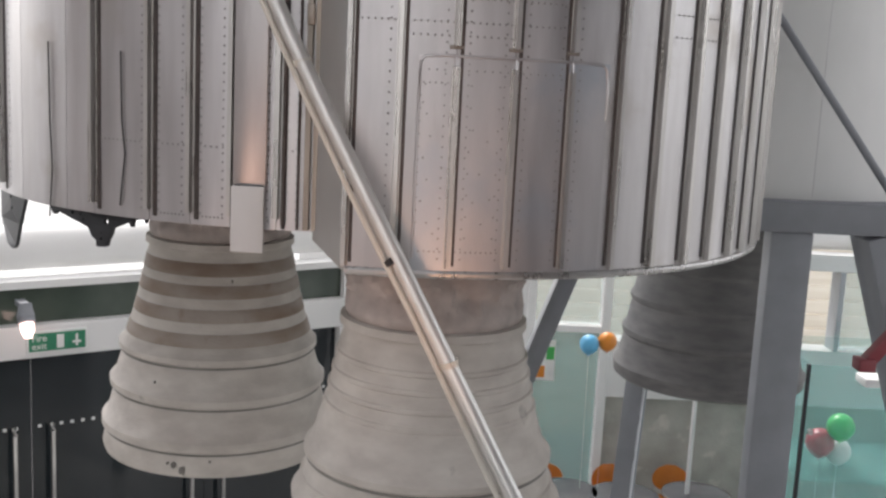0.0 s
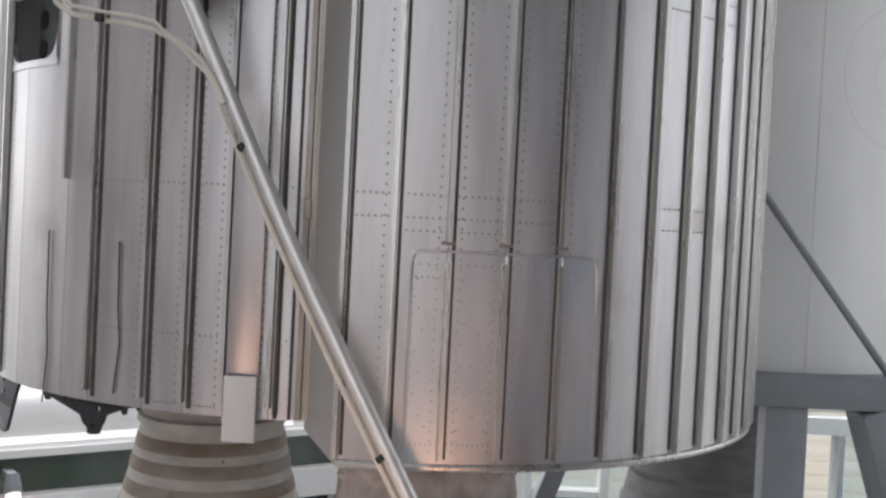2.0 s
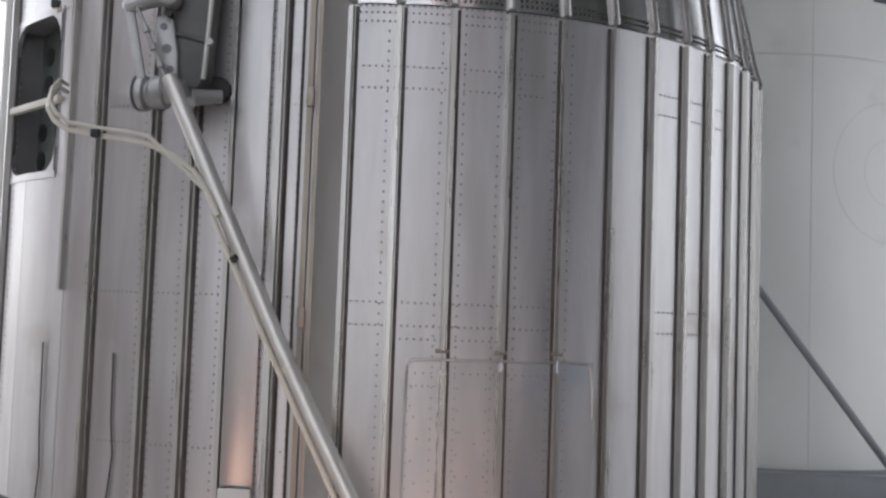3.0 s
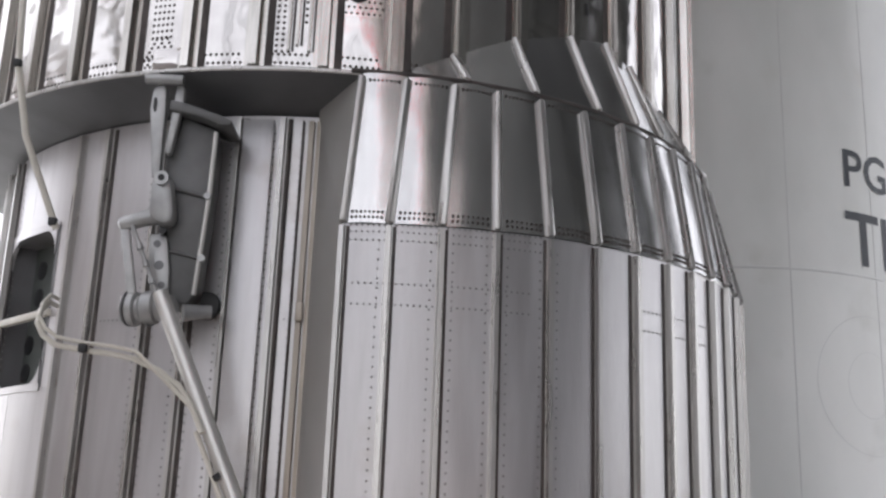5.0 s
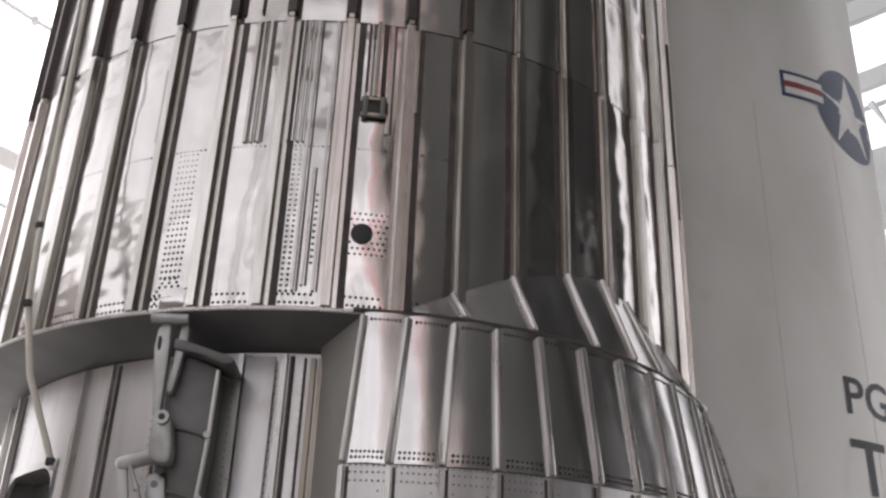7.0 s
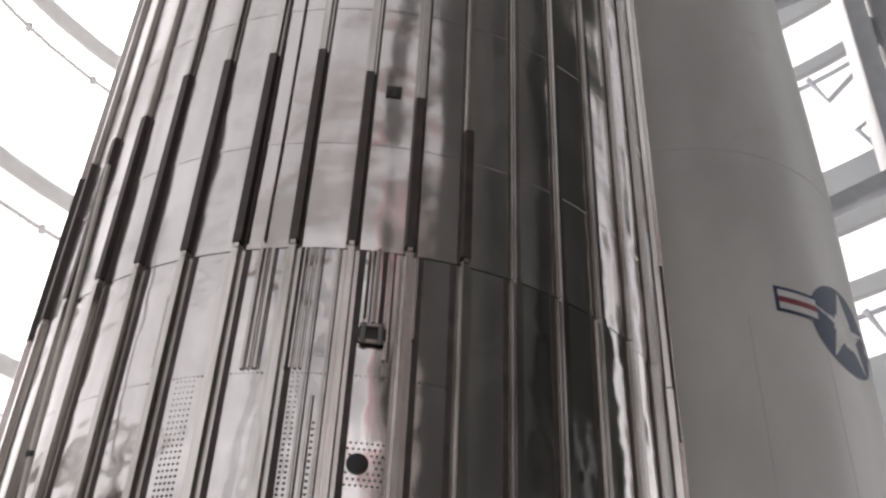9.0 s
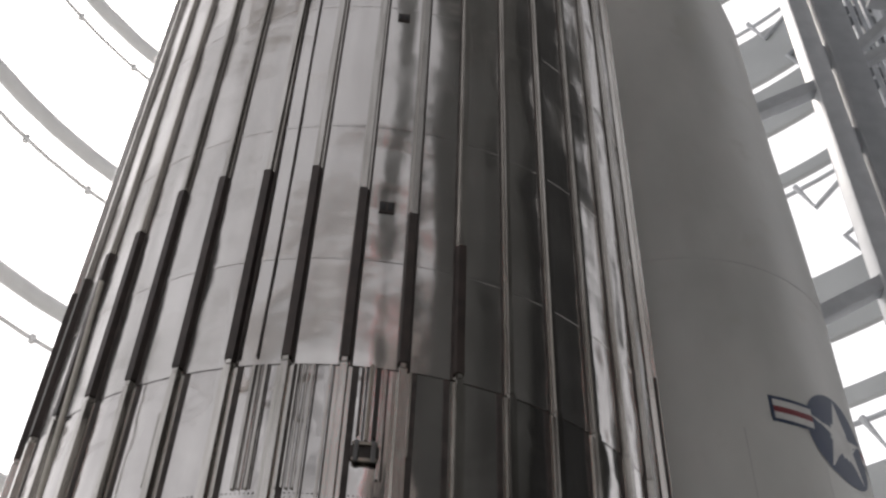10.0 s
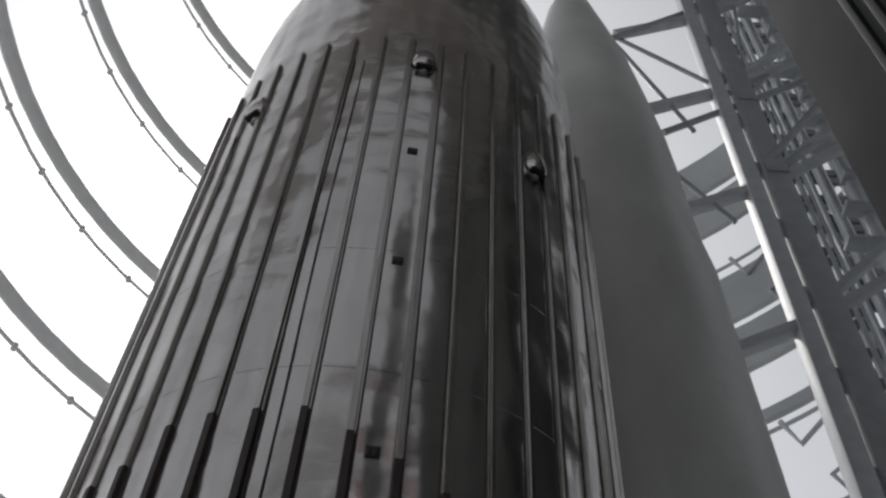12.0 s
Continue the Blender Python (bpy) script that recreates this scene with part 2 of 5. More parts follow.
def add_tube(bm, pts, r, seg=10, cap=True):
    pts = [Vector(p) for p in pts]
    rings = []
    up = Vector((0.13, 0.31, 1)).normalized()
    for i, p in enumerate(pts):
        d = (pts[min(i + 1, len(pts) - 1)] - pts[max(i - 1, 0)]).normalized()
        a = d.cross(up)
        if a.length < 0.05:
            a = d.cross(Vector((1, 0, 0)))
        a.normalize()
        b = d.cross(a)
        rad = r[i] if isinstance(r, (list, tuple)) else r
        rings.append([bm.verts.new(p + (a * math.cos(2 * math.pi * k / seg) + b * math.sin(2 * math.pi * k / seg)) * rad) for k in range(seg)])
    for q0, q1 in zip(rings, rings[1:]):
        for k in range(seg):
            bm.faces.new((q0[k], q0[(k + 1) % seg], q1[(k + 1) % seg], q1[k]))
    if cap:
        bm.faces.new(rings[0][::-1])
        bm.faces.new(rings[-1])
    return bm


def tube(pts, r, seg=10):
    bm = add_tube(bmesh.new(), pts, r, seg)
    bmesh.ops.recalc_face_normals(bm, faces=bm.faces)
    return bm


def beam(a, b, w, h, bevel=0.004):
    """A rectangular bar from a to b, w wide and h deep."""
    a, b = Vector(a), Vector(b)
    d = b - a
    q = d.to_track_quat("Z", "Y").to_matrix().to_4x4()
    return box((-w / 2, -h / 2, 0), (w / 2, h / 2, d.length), bevel, Matrix.Translation(a) @ q)


def lathe(profile, seg=64, cx=0.0, cy=0.0):
    bm = bmesh.new()
    rings = []
    for r, z in profile:
        rings.append([bm.verts.new((cx + r * math.sin(2 * math.pi * k / seg), cy - r * math.cos(2 * math.pi * k / seg), z)) for k in range(seg)])
    for q0, q1 in zip(rings, rings[1:]):
        for k in range(seg):
            bm.faces.new((q0[k], q0[(k + 1) % seg], q1[(k + 1) % seg], q1[k]))
    bmesh.ops.recalc_face_normals(bm, faces=bm.faces)
    return bm


def pol(cx, cy, r, deg, z):
    a = radians(deg)
    return Vector((cx + r * math.sin(a), cy - r * math.cos(a), z))


def arc_panel(r, half, z0, z1, thick=0.006, n=4, bulge=0.0):
    """A curved sheet about the z axis, facing -y at its middle, with thickness."""
    bm = bmesh.new()
    rows = []
    for rr in (r, r - thick):
        grid = []
        for j in range(3):
            z = z0 + (z1 - z0) * j / 2
            row = []
            for i in range(n + 1):
                a = -half + 2 * half * i / n
                e = bulge * math.sin(math.pi * i / n) * math.sin(math.pi * j / 2) if rr == r else 0
                row.append(bm.verts.new(pol(0, 0, rr + e, a, z)))
            grid.append(row)
        rows.append(grid)
    for g in rows:
        for j in range(2):
            for i in range(n):
                bm.faces.new((g[j][i], g[j][i + 1], g[j + 1][i + 1], g[j + 1][i]))
    f, b = rows
    for i in range(n):
        bm.faces.new((f[0][i], b[0][i], b[0][i + 1], f[0][i + 1]))
        bm.faces.new((f[2][i + 1], b[2][i + 1], b[2][i], f[2][i]))
    for j in range(2):
        bm.faces.new((f[j][0], f[j + 1][0], b[j + 1][0], b[j][0]))
        bm.faces.new((f[j + 1][n], f[j][n], b[j][n], b[j + 1][n]))
    bmesh.ops.recalc_face_normals(bm, faces=bm.faces)
    return bm


def hat_rib(r, w, d, z0, z1, foot=0.0):
    """A pressed stringer on a cylinder about the z axis, facing -y: a chamfered hat with its foot flanges."""
    bm = bmesh.new()
    prof = [(-w / 2, 0), (-w * 0.36, d), (w * 0.36, d), (w / 2, 0)]
    if foot:
        prof = [(-w / 2 - foot, 0.0), (-w / 2 - foot, 0.003), (-w / 2, 0.003)] + prof[1:3] + [(w / 2, 0.003), (w / 2 + foot, 0.003), (w / 2 + foot, 0.0)]
    ends = []
    for z in (z0, z1):
        ends.append([bm.verts.new((x, -(r + y), z)) for x, y in prof])
    for i in range(len(prof) - 1):
        bm.faces.new((ends[0][i], ends[0][i + 1], ends[1][i + 1], ends[1][i]))
    bm.faces.new(ends[0])
    bm.faces.new(ends[1])
    bmesh.ops.recalc_face_normals(bm, faces=bm.faces)
    return bm


def to_mesh(name, bm, material, smooth=True):
    me = bpy.data.meshes.new(name)
    bm.normal_update()
    bm.to_mesh(me)
    bm.free()
    for p in me.polygons:
        p.use_smooth = smooth
    if smooth:
        me.set_sharp_from_angle(angle=radians(30))
    me.materials.append(material)
    return me


def rivets(name, cx, cy, r, spots, size, material, parent):
    """Small domed heads at (degrees, z) on a cylinder, in one mesh."""
    vs, fs = [], []
    for deg, z in spots:
        c = pol(cx, cy, r, deg, z)
        n = Vector((math.sin(radians(deg)), -math.cos(radians(deg)), 0))
        s = Vector((math.cos(radians(deg)), math.sin(radians(deg)), 0))
        k = len(vs)
        for i in range(6):
            a = math.pi * i / 3
            vs.append(c + s * math.cos(a) * size + Vector((0, 0, math.sin(a) * size)))
        vs.append(c + n * size * 0.6)
        fs += [(k + i, k + (i + 1) % 6, k + 6) for i in range(6)]
    me = bpy.data.meshes.new(name)
    me.from_pydata(vs, [], fs)
    me.materials.append(material)
    ob = new(name, me)
    ob.parent = parent
    ob["kind"] = "stuff"
    return ob


def turn(cx, cy, deg, z=0.0):
    return pose(cx, cy, z, 0, 0, deg)


# ---------------------------------------------------------------- setting: floor, walls, tower shell
def slab(name, lo, hi, material, label, category, bevel=0.0):
    return tagged(link(name, box(lo, hi, bevel), material, smooth=False), label, category, kind="structure")


slab("ground", (-400, -400, -0.4), (400, 400, -0.1), M_GROUND, "pale grey paving outside the tower", "ground")
slab("floor", (-9, -7, FLOOR - 0.3), (9, 13, FLOOR), M_FLOOR, "pale grey vinyl floor of the rocket hall", "floor")
slab("viewing_deck", (-2.5, -5.0, 3.1), (5.0, 1.9, 3.4), M_DECK, "dark metal viewing deck facing the rockets", "floor")
# unseen wall, added to shape reflections in the metal skin
slab("reflect_wall_back", (1.6, -6.3, FLOOR), (9, -6.0, 17), M_BACK, "unseen pale wall added behind the deck for the metal to reflect", "wall")
gantry = thing("upper_gantry", "dark clad upper gantry block on steel columns", "gantry", kind="structure")
part("shell", box((3.78, 0.6, 8.6), (7.2, 5.99, 27), 0.02), M_CORE, gantry)
for y in (0.75, 2.5, 4.2, 5.8):
    for x in (3.95, 7.0):
        part("column", box((x - 0.1, y - 0.1, FLOOR), (x + 0.1, y + 0.1, 8.6), 0.01), M_TRUSS, gantry)
for k in range(16):
    part("fin", box((3.72, 0.9 + 0.26 * k, 9), (3.78, 1.0 + 0.26 * k, 27), 0.004), M_SLAT, gantry)
# unseen dark slab, added so the tank's right side reflects dark
slab("ceiling", (3.0, -9.0, 17.0), (9, 2.6, 17.3), M_CORE, "unseen dark slab added overhead to darken the tank's reflections", "ceiling")
# unseen slab above the deck, added to dim the upper tank's reflection
slab("reflect_bridge", (-6.0, 1.6, 17.0), (2.99, 3.3, 17.3), M_BACK, "unseen pale slab added overhead for the upper tank to reflect", "ceiling")

# two unseen blocks, added to darken reflections right of centre on fairing and tank
part("reflect_pier", box((3.05, -3.0, FLOOR), (3.72, 3.15, 6.39), 0.02), M_REAR, gantry)
part("reflect_block", box((3.05, -5.9, 6.4), (3.72, 3.15, 27), 0.02), M_CORE, gantry)
# unseen slab behind the deck, added for contrast in the tank's reflections
for k, z in enumerate((8.2,)):
    slab("reflect_deck", (-9.0 + 2.2 * k, -9.5, z), (1.55, -6.4, z + 0.6), M_REAR, "unseen grey slab added behind the viewing deck for reflection contrast", "floor")
# unseen wall, added to block the left sky from the bay's reflections
slab("shade_wall_west", (-7.2, -6.4, FLOOR), (-6.9, 6.3, 8.9), M_BACK, "unseen plain wall added on the left to dim the bay skin", "wall")
# unseen columns, added to break up the tank's reflections
for x in (-6.8, -5.2, -3.1, -1.0):
    slab("reflect_column", (x, -6.9, FLOOR), (x + 0.45, -6.45, 17.0), M_STEEL, "unseen grey column added behind the viewing deck for the tank to reflect", "column")
# unseen beam, added at the height where the red panel ends
slab("unseen_beam", (-9.0, -6.9, 17.0), (2.99, -4.9, 17.3), M_BACK, "unseen pale beam added behind the viewing deck above the red panel", "beam")

# unseen slab, added to cut overhead sky light on both rockets
slab("roof", (-4.5, -0.5, 28.0), (9.0, 8.0, 28.4), M_REAR, "unseen grey slab added over the tower to block sky light", "roof")

# curved facade: ring tubes with thin pipes below them
RINGX, RINGY, RINGR = 0.5, 6.75, 6.6
facade = thing("tower_facade", "pale grey curved steel ring tubes of the translucent tower facade", "facade", kind="structure")
for zr in (6.3, 8.6, 10.9, 13.2, 15.65, 18.25, 21.4, 25.5):
    arc = [pol(RINGX, RINGY, RINGR, a, zr) for a in range(-202, -39, 5)]
    part("ring_tube", tube(arc, 0.11, 12), M_RING, facade)
    arc = [pol(RINGX, RINGY, RINGR - 0.02, a, zr - 0.55) for a in range(-202, -39, 5)]
    part("thin_pipe", tube(arc, 0.028, 8), M_RING, facade)
    for a in range(-200, -40, 9):
        part("pipe_bolt", tube([pol(RINGX, RINGY, RINGR - 0.02, a, zr - 0.60), pol(RINGX, RINGY, RINGR - 0.02, a, zr - 0.50)], 0.04, 8), M_RING, facade)
for z0, z1 in ((5.2, 6.2), (6.5, 6.75), (8.0, 9.0), (9.25, 9.5), (10.9, 11.9), (12.75, 12.99), (13.75, 14.78), (16.63, 16.84), (17.77, 18.75), (18.98, 20.08), (21.5, 22.5), (22.8, 23.9)):
    bm = bmesh.new()
    g = []
    for a in range(-244, -199, 3):
        g.append([bm.verts.new(pol(RINGX, RINGY, RINGR + dr, a, z)) for dr, z in ((0, z0), (0, z1), (0.1, z1), (0.1, z0))])
    for q0, q1 in zip(g, g[1:]):
        for i in range(4):
            bm.faces.new((q0[i], q0[(i + 1) % 4], q1[(i + 1) % 4], q1[i]))
    bm.faces.new(g[0])
    bm.faces.new(g[-1])
    bmesh.ops.recalc_face_normals(bm, faces=bm.faces)
    part("ring_band", bm, M_RINGBAND, facade)
    for a in range(-241, -199, 7):
        part("band_joint", box((-0.012, -0.006, z0), (0.012, 0.0, z1)), M_TRUSS, facade).matrix_basis = turn(RINGX, RINGY, a) @ Matrix.Translation((0, RINGR - 0.002 - 2 * RINGR, 0))
for zr in (8.5, 12.45, 16.35, 20.3):
    part("thin_pipe", tube([pol(RINGX, RINGY, RINGR - 0.02, a, zr) for a in range(-244, -199, 3)], 0.035, 8), M_TRUSS, facade)
    part("corner_stay", tube([(4.93, 11.45, zr - 0.02), (5.12, 11.4, zr - 0.48), (5.62, 11.0, zr - 0.04)], 0.045, 8), M_TRUSS, facade)
    part("corner_stay", tube([(5.62, 11.0, zr - 1.0), (5.30, 11.2, zr - 1.2), (5.55, 11.1, zr - 1.75)], 0.04, 8), M_TRUSS, facade)

# unseen red panel behind the deck, added for the red streak in polished skin
banner = tagged(link("red_reflect_panel", box((0.75, -5.2, 10.5), (1.15, -5.18, 17.0), 0.004), M_REDPANEL, smooth=False), "unseen tall red panel added for the red streak in the tank", "banner")
part("panel_rod", tube([(0.7, -5.19, 10.5), (1.2, -5.19, 10.5)], 0.02, 10), M_CHROME, banner)

# ---------------------------------------------------------------- silver rocket
rocket = thing("silver_rocket", "tall silver rocket with ribbed polished steel tanks and two grey engines", "rocket", at=(0, 0, 0))
RIB = [2.75 + 8.0 * k for k in range(45)]
COURSES = [(6.535, 7.662, M_TANK_LOW), (7.668, 8.20, M_TANK), (8.203, 9.01, M_TANK), (9.013, 9.95, M_TANK), (9.953, 11.2, M_TANK), (11.203, 12.70, M_TANK)]
for z0, z1, m in COURSES:
    me = to_mesh("tank_panel", arc_panel(TR, 3.96, z0, z1, 0.01, 12, 0.0028), m)
    for a in RIB:
        shared("tank_panel", me, rocket, turn(TX, TY, a + 4.0))
part("tank_core", lathe([(TR - 0.011, 6.53), (TR - 0.011, 12.7), (TR - 0.05, 12.9)], 90, TX, TY), M_GAP, rocket)
low = to_mesh("stringer", hat_rib(TR, 0.036, 0.03, 6.545, 7.66, 0.014), M_RIBT)
high = to_mesh("stringer", hat_rib(TR, 0.028, 0.026, 7.668, 12.64, 0.010), M_RIBT)
for a in RIB:
    shared("stringer", low, rocket, turn(TX, TY, a))
    shared("stringer", high, rocket, turn(TX, TY, a))
# dark strips over the stringers, stepping down round the tank
for a, zt in [(-61.25, 8.60), (-53.25, 8.54), (-45.25, 8.56), (-37.25, 8.57), (-29.25, 8.72), (-21.25, 8.725), (-13.25, 8.71), (-5.25, 8.71), (2.75, 8.58), (10.75, 8.46), (18.75, 8.34), (69.5, 8.37)]:
    z0 = 7.69 if a < 60 else 7.45
    part("dark_strip", hat_rib(TR, 0.045, 0.030, z0, zt), M_STRIP, rocket).matrix_basis = turn(TX, TY, a)
# rounded upper tank above the stringers
part("upper_tank", lathe([(TR - 0.012, 12.70), (TR - 0.018, 13.2), (TR - 0.03, 13.8), (TR - 0.07, 14.4), (TR - 0.15, 15.0), (TR - 0.30, 15.6), (TR - 0.55, 16.2), (0.86, 16.5), (0.86, 18.0)], 90, TX, TY), M_TANK, rocket, "smooth polished steel upper tank")
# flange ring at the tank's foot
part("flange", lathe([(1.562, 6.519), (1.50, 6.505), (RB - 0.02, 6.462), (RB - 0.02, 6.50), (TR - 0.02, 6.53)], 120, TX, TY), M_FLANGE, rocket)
part("flange_lip", lathe([(TR, 6.537), (1.562, 6.534), (1.567, 6.529), (1.567, 6.523), (1.562, 6.519)], 120, TX, TY), M_RIB, rocket)

# engine bay, round under the flange
BAY_RIBS = [-68, -61.5, -55, -47, -34.8, -29.2, -20.0, -14.0, -8.5, -2.5]
bay_edges = [-180] + BAY_RIBS + [3.0]
part("bay_panel", arc_panel(RB - 0.001, 1.75, 4.524, 6.46, 0.007, 3), M_SKIRT, rocket).matrix_basis = turn(TX, TY, -36.6)
for a0, a1 in zip(bay_edges, bay_edges[1:]):
    half = (a1 - a0) / 2
    if a0 == -47 or a0 == -55:
        for z0, z1 in ((4.524, 5.60), (6.15, 6.46)):
            part("bay_panel", arc_panel(RB, half - 0.05, z0, z1, 0.008, 5), M_SKIRT, rocket).matrix_basis = turn(TX, TY, (a0 + a1) / 2)
        continue
    part("bay_panel", arc_panel(RB, half - 0.05, 4.524, 6.46, 0.008, max(5, int(half / 2))), M_SKIRT, rocket).matrix_basis = turn(TX, TY, (a0 + a1) / 2)
bay_rib = to_mesh("bay_stringer", hat_rib(RB, 0.018, 0.022, 4.56, 6.45, 0.004), M_RIB)
for a in BAY_RIBS:
    if a == -34.8:
        part("bay_stringer", hat_rib(RB, 0.018, 0.022, 5.22, 6.45, 0.004), M_RIB, rocket).matrix_basis = turn(TX, TY, a)
    elif a != -47:
        shared("bay_stringer", bay_rib, rocket, turn(TX, TY, a))
part("bay_core", lathe([(RB - 0.25, 4.6), (RB - 0.25, 6.46)], 60, TX, TY), M_DARK, rocket)

# fairing over the front engine
FAIR_RIBS = [-6.2, -0.4, 6.1, 13.1, 20.3, 27.4, 34.0, 40.4, 46.0, 52.2, 58.0, 64.5, 71.0, 78.0, 86.0, 94.0, 102.0]
for a0, a1 in zip(FAIR_RIBS, FAIR_RIBS[1:]):
    part("fairing_panel", arc_panel(BR, (a1 - a0) / 2 - 0.04, 4.448, 6.049, 0.008, 4), M_SKIRT, rocket).matrix_basis = turn(BX, BY, (a0 + a1) / 2)
part("doubler_plate", arc_panel(BR + 0.003, 11.9, 4.455, 5.058, 0.0035, 16), M_DOUBLER, rocket, "thin doubler plate with a bluish heat stain").matrix_basis = turn(BX, BY, 13.6)
fair_rib = to_mesh("fairing_stringer", hat_rib(BR, 0.022, 0.02, 4.47, 6.04, 0.014), M_RIB)
slim_rib = to_mesh("fairing_stringer", hat_rib(BR, 0.017, 0.02, 4.47, 6.04, 0.003), M_RIB)
fair_top = to_mesh("fairing_stringer", hat_rib(BR, 0.017, 0.022, 5.085, 6.04, 0.003), M_RIB)
fair_low = to_mesh("fairing_stringer", hat_rib(BR + 0.002, 0.015, 0.016, 4.475, 5.03, 0.004), M_RIB)
for a in FAIR_RIBS:
    if a in (6.1, 13.1, 20.3):
        shared("fairing_stringer", fair_top, rocket, turn(BX, BY, a))
        shared("fairing_stringer", fair_low, rocket, turn(BX, BY, a))
    else:
        shared("fairing_stringer", slim_rib if a < 30 else fair_rib, rocket, turn(BX, BY, a))
bead = [(1.9, z) for z in (4.50, 4.70, 4.90, 5.02)] + [(2.05, 5.042), (2.5, 5.055)] + [(2.5 + 2.2 * k, 5.058) for k in range(1, 10)] + [(24.6, 5.054), (25.1, 5.04), (25.3, 5.0), (25.4, 4.9)]
part("doubler_bead", tube([pol(BX, BY, BR + 0.002, a, z) for a, z in bead], 0.0045, 8), M_SKIRT, rocket)
for a in (6.1, 13.1, 20.3):
    part("rib_tip", tube([pol(BX, BY, BR + 0.004, a, 5.02), pol(BX, BY, BR + 0.004, a, 5.045), pol(BX, BY, BR + 0.003, a + 0.1, 5.07)], [0.006, 0.005, 0.001], 8), M_SKIRT, rocket)
    part("rib_end_dab", box((-0.02, -0.004, 5.076), (0.02, 0.002, 5.088), 0.002), M_DARKMARK, rocket, "dark dab under a stringer end").matrix_basis = turn(BX, BY, a) @ Matrix.Translation((0, -BR, 0))
part("fairing_core", lathe([(BR - 0.2, 4.55), (BR - 0.2, 6.04)], 60, BX, BY), M_DARK, rocket)
part("fairing_rim", tube([pol(BX, BY, BR, a, 4.455) for a in range(-6, 103, 2)], 0.012, 10), M_RIB, rocket)
# side cheek between fairing and bay
e0, e1 = pol(BX, BY, BR, -6.2, 0), pol(TX, TY, RB + 0.002, 2.2, 0)
bm = bmesh.new()
q = [bm.verts.new((p.x, p.y, z)) for p, z in ((e0, 4.448), (e1, 4.50), (e1, 6.44), (e0, 6.049))]
bm.faces.new(q)
bmesh.ops.solidify(bm, geom=bm.faces[:], thickness=0.006)
part("side_cheek", bm, M_CHEEK, rocket, "dull grey side sheet of the fairing")
bm = bmesh.new()
c0 = pol(TX, TY, 1.57, 7.3, 6.516)
bm.faces.new([bm.verts.new(p) for p in (Vector((e0.x, e0.y, 6.049)), Vector((e1.x, e1.y, 6.44)), Vector((e1.x, e1.y - 0.02, 6.49)), c0)])
bmesh.ops.solidify(bm, geom=bm.faces[:], thickness=0.004)
part("cheek_top", bm, M_CHEEK, rocket)

def shoulder(a):
    """Radius of the shoulder where it crosses the flange."""
    return 1.572 + 0.05 * math.sin(math.pi * min(1.0, max(0.0, (a - 8) / 80)))
# conical shoulder panels from the flange down to the fairing
CONE = [(7.3, -6.2), (12.3, -0.4), (17.6, 6.1), (22.5, 13.1), (27.7, 20.3), (33.6, 27.4), (39.4, 34.0), (45.1, 40.4), (50.4, 46.0), (56.2, 52.2), (62.5, 58.0), (69, 64.5), (76, 71.0), (84, 78), (93, 86)]
def cone_pt(k, t, out=0.0):
    a = pol(TX, TY, shoulder(CONE[k][0]), CONE[k][0], 6.524)
    b = pol(BX, BY, BR + 0.004, CONE[k][1], 6.049)
    p = a.lerp(b, t)
    n = Vector((p.x - BX, p.y - BY, 0.35)).normalized()
    return p + n * out
for k in range(len(CONE) - 1):
    bm = bmesh.new()
    g = []
    for j in range(5):
        row = []
        for i in range(5):
            s = 0.01 + 0.98 * i / 4
            p = cone_pt(k, j / 4).lerp(cone_pt(k + 1, j / 4), s)
            n = Vector((p.x - BX, p.y - BY, 0.3)).normalized()
            row.append(bm.verts.new(p + n * 0.006 * math.sin(math.pi * s)))
        g.append(row)
    for j in range(4):
        for i in range(4):
            bm.faces.new((g[j][i], g[j + 1][i], g[j + 1][i + 1], g[j][i + 1]))
    bmesh.ops.recalc_face_normals(bm, faces=bm.faces)
    part("cone_panel", bm, M_CONE, rocket)
for k in range(len(CONE)):
    part("cone_rib", beam(cone_pt(k, 0.03, 0.006), cone_pt(k, 1.0, 0.006), 0.021, 0.024, 0.006), M_RIB, rocket)

spots = []
for k in range(len(CONE) - 3):
    for t in (0.05, 0.93, 0.965):
        n = 9
        for i in range(1, n):
            spots.append(cone_pt(k, t, 0.004).lerp(cone_pt(k + 1, t, 0.004), 0.09 + 0.82 * i / n) )
bm = bmesh.new()
for p in spots:
    n = Vector((p.x - BX, p.y - BY, 0.3)).normalized()
    add_tube(bm, [p - n * 0.003, p + n * 0.004], [0.006, 0.004], 6)
bmesh.ops.recalc_face_normals(bm, faces=bm.faces)
ob = part("rivets", bm, M_STRIP, rocket)
ob["kind"] = "stuff"

# hump above the flange where the shoulder rises on to the tank
HUMP = [(10.4, 6.535), (17.9, 6.636), (25.8, 6.741), (34.2, 6.811), (40.5, 6.842), (45.5, 6.80), (53, 6.70), (61.4, 6.61), (72, 6.55)]
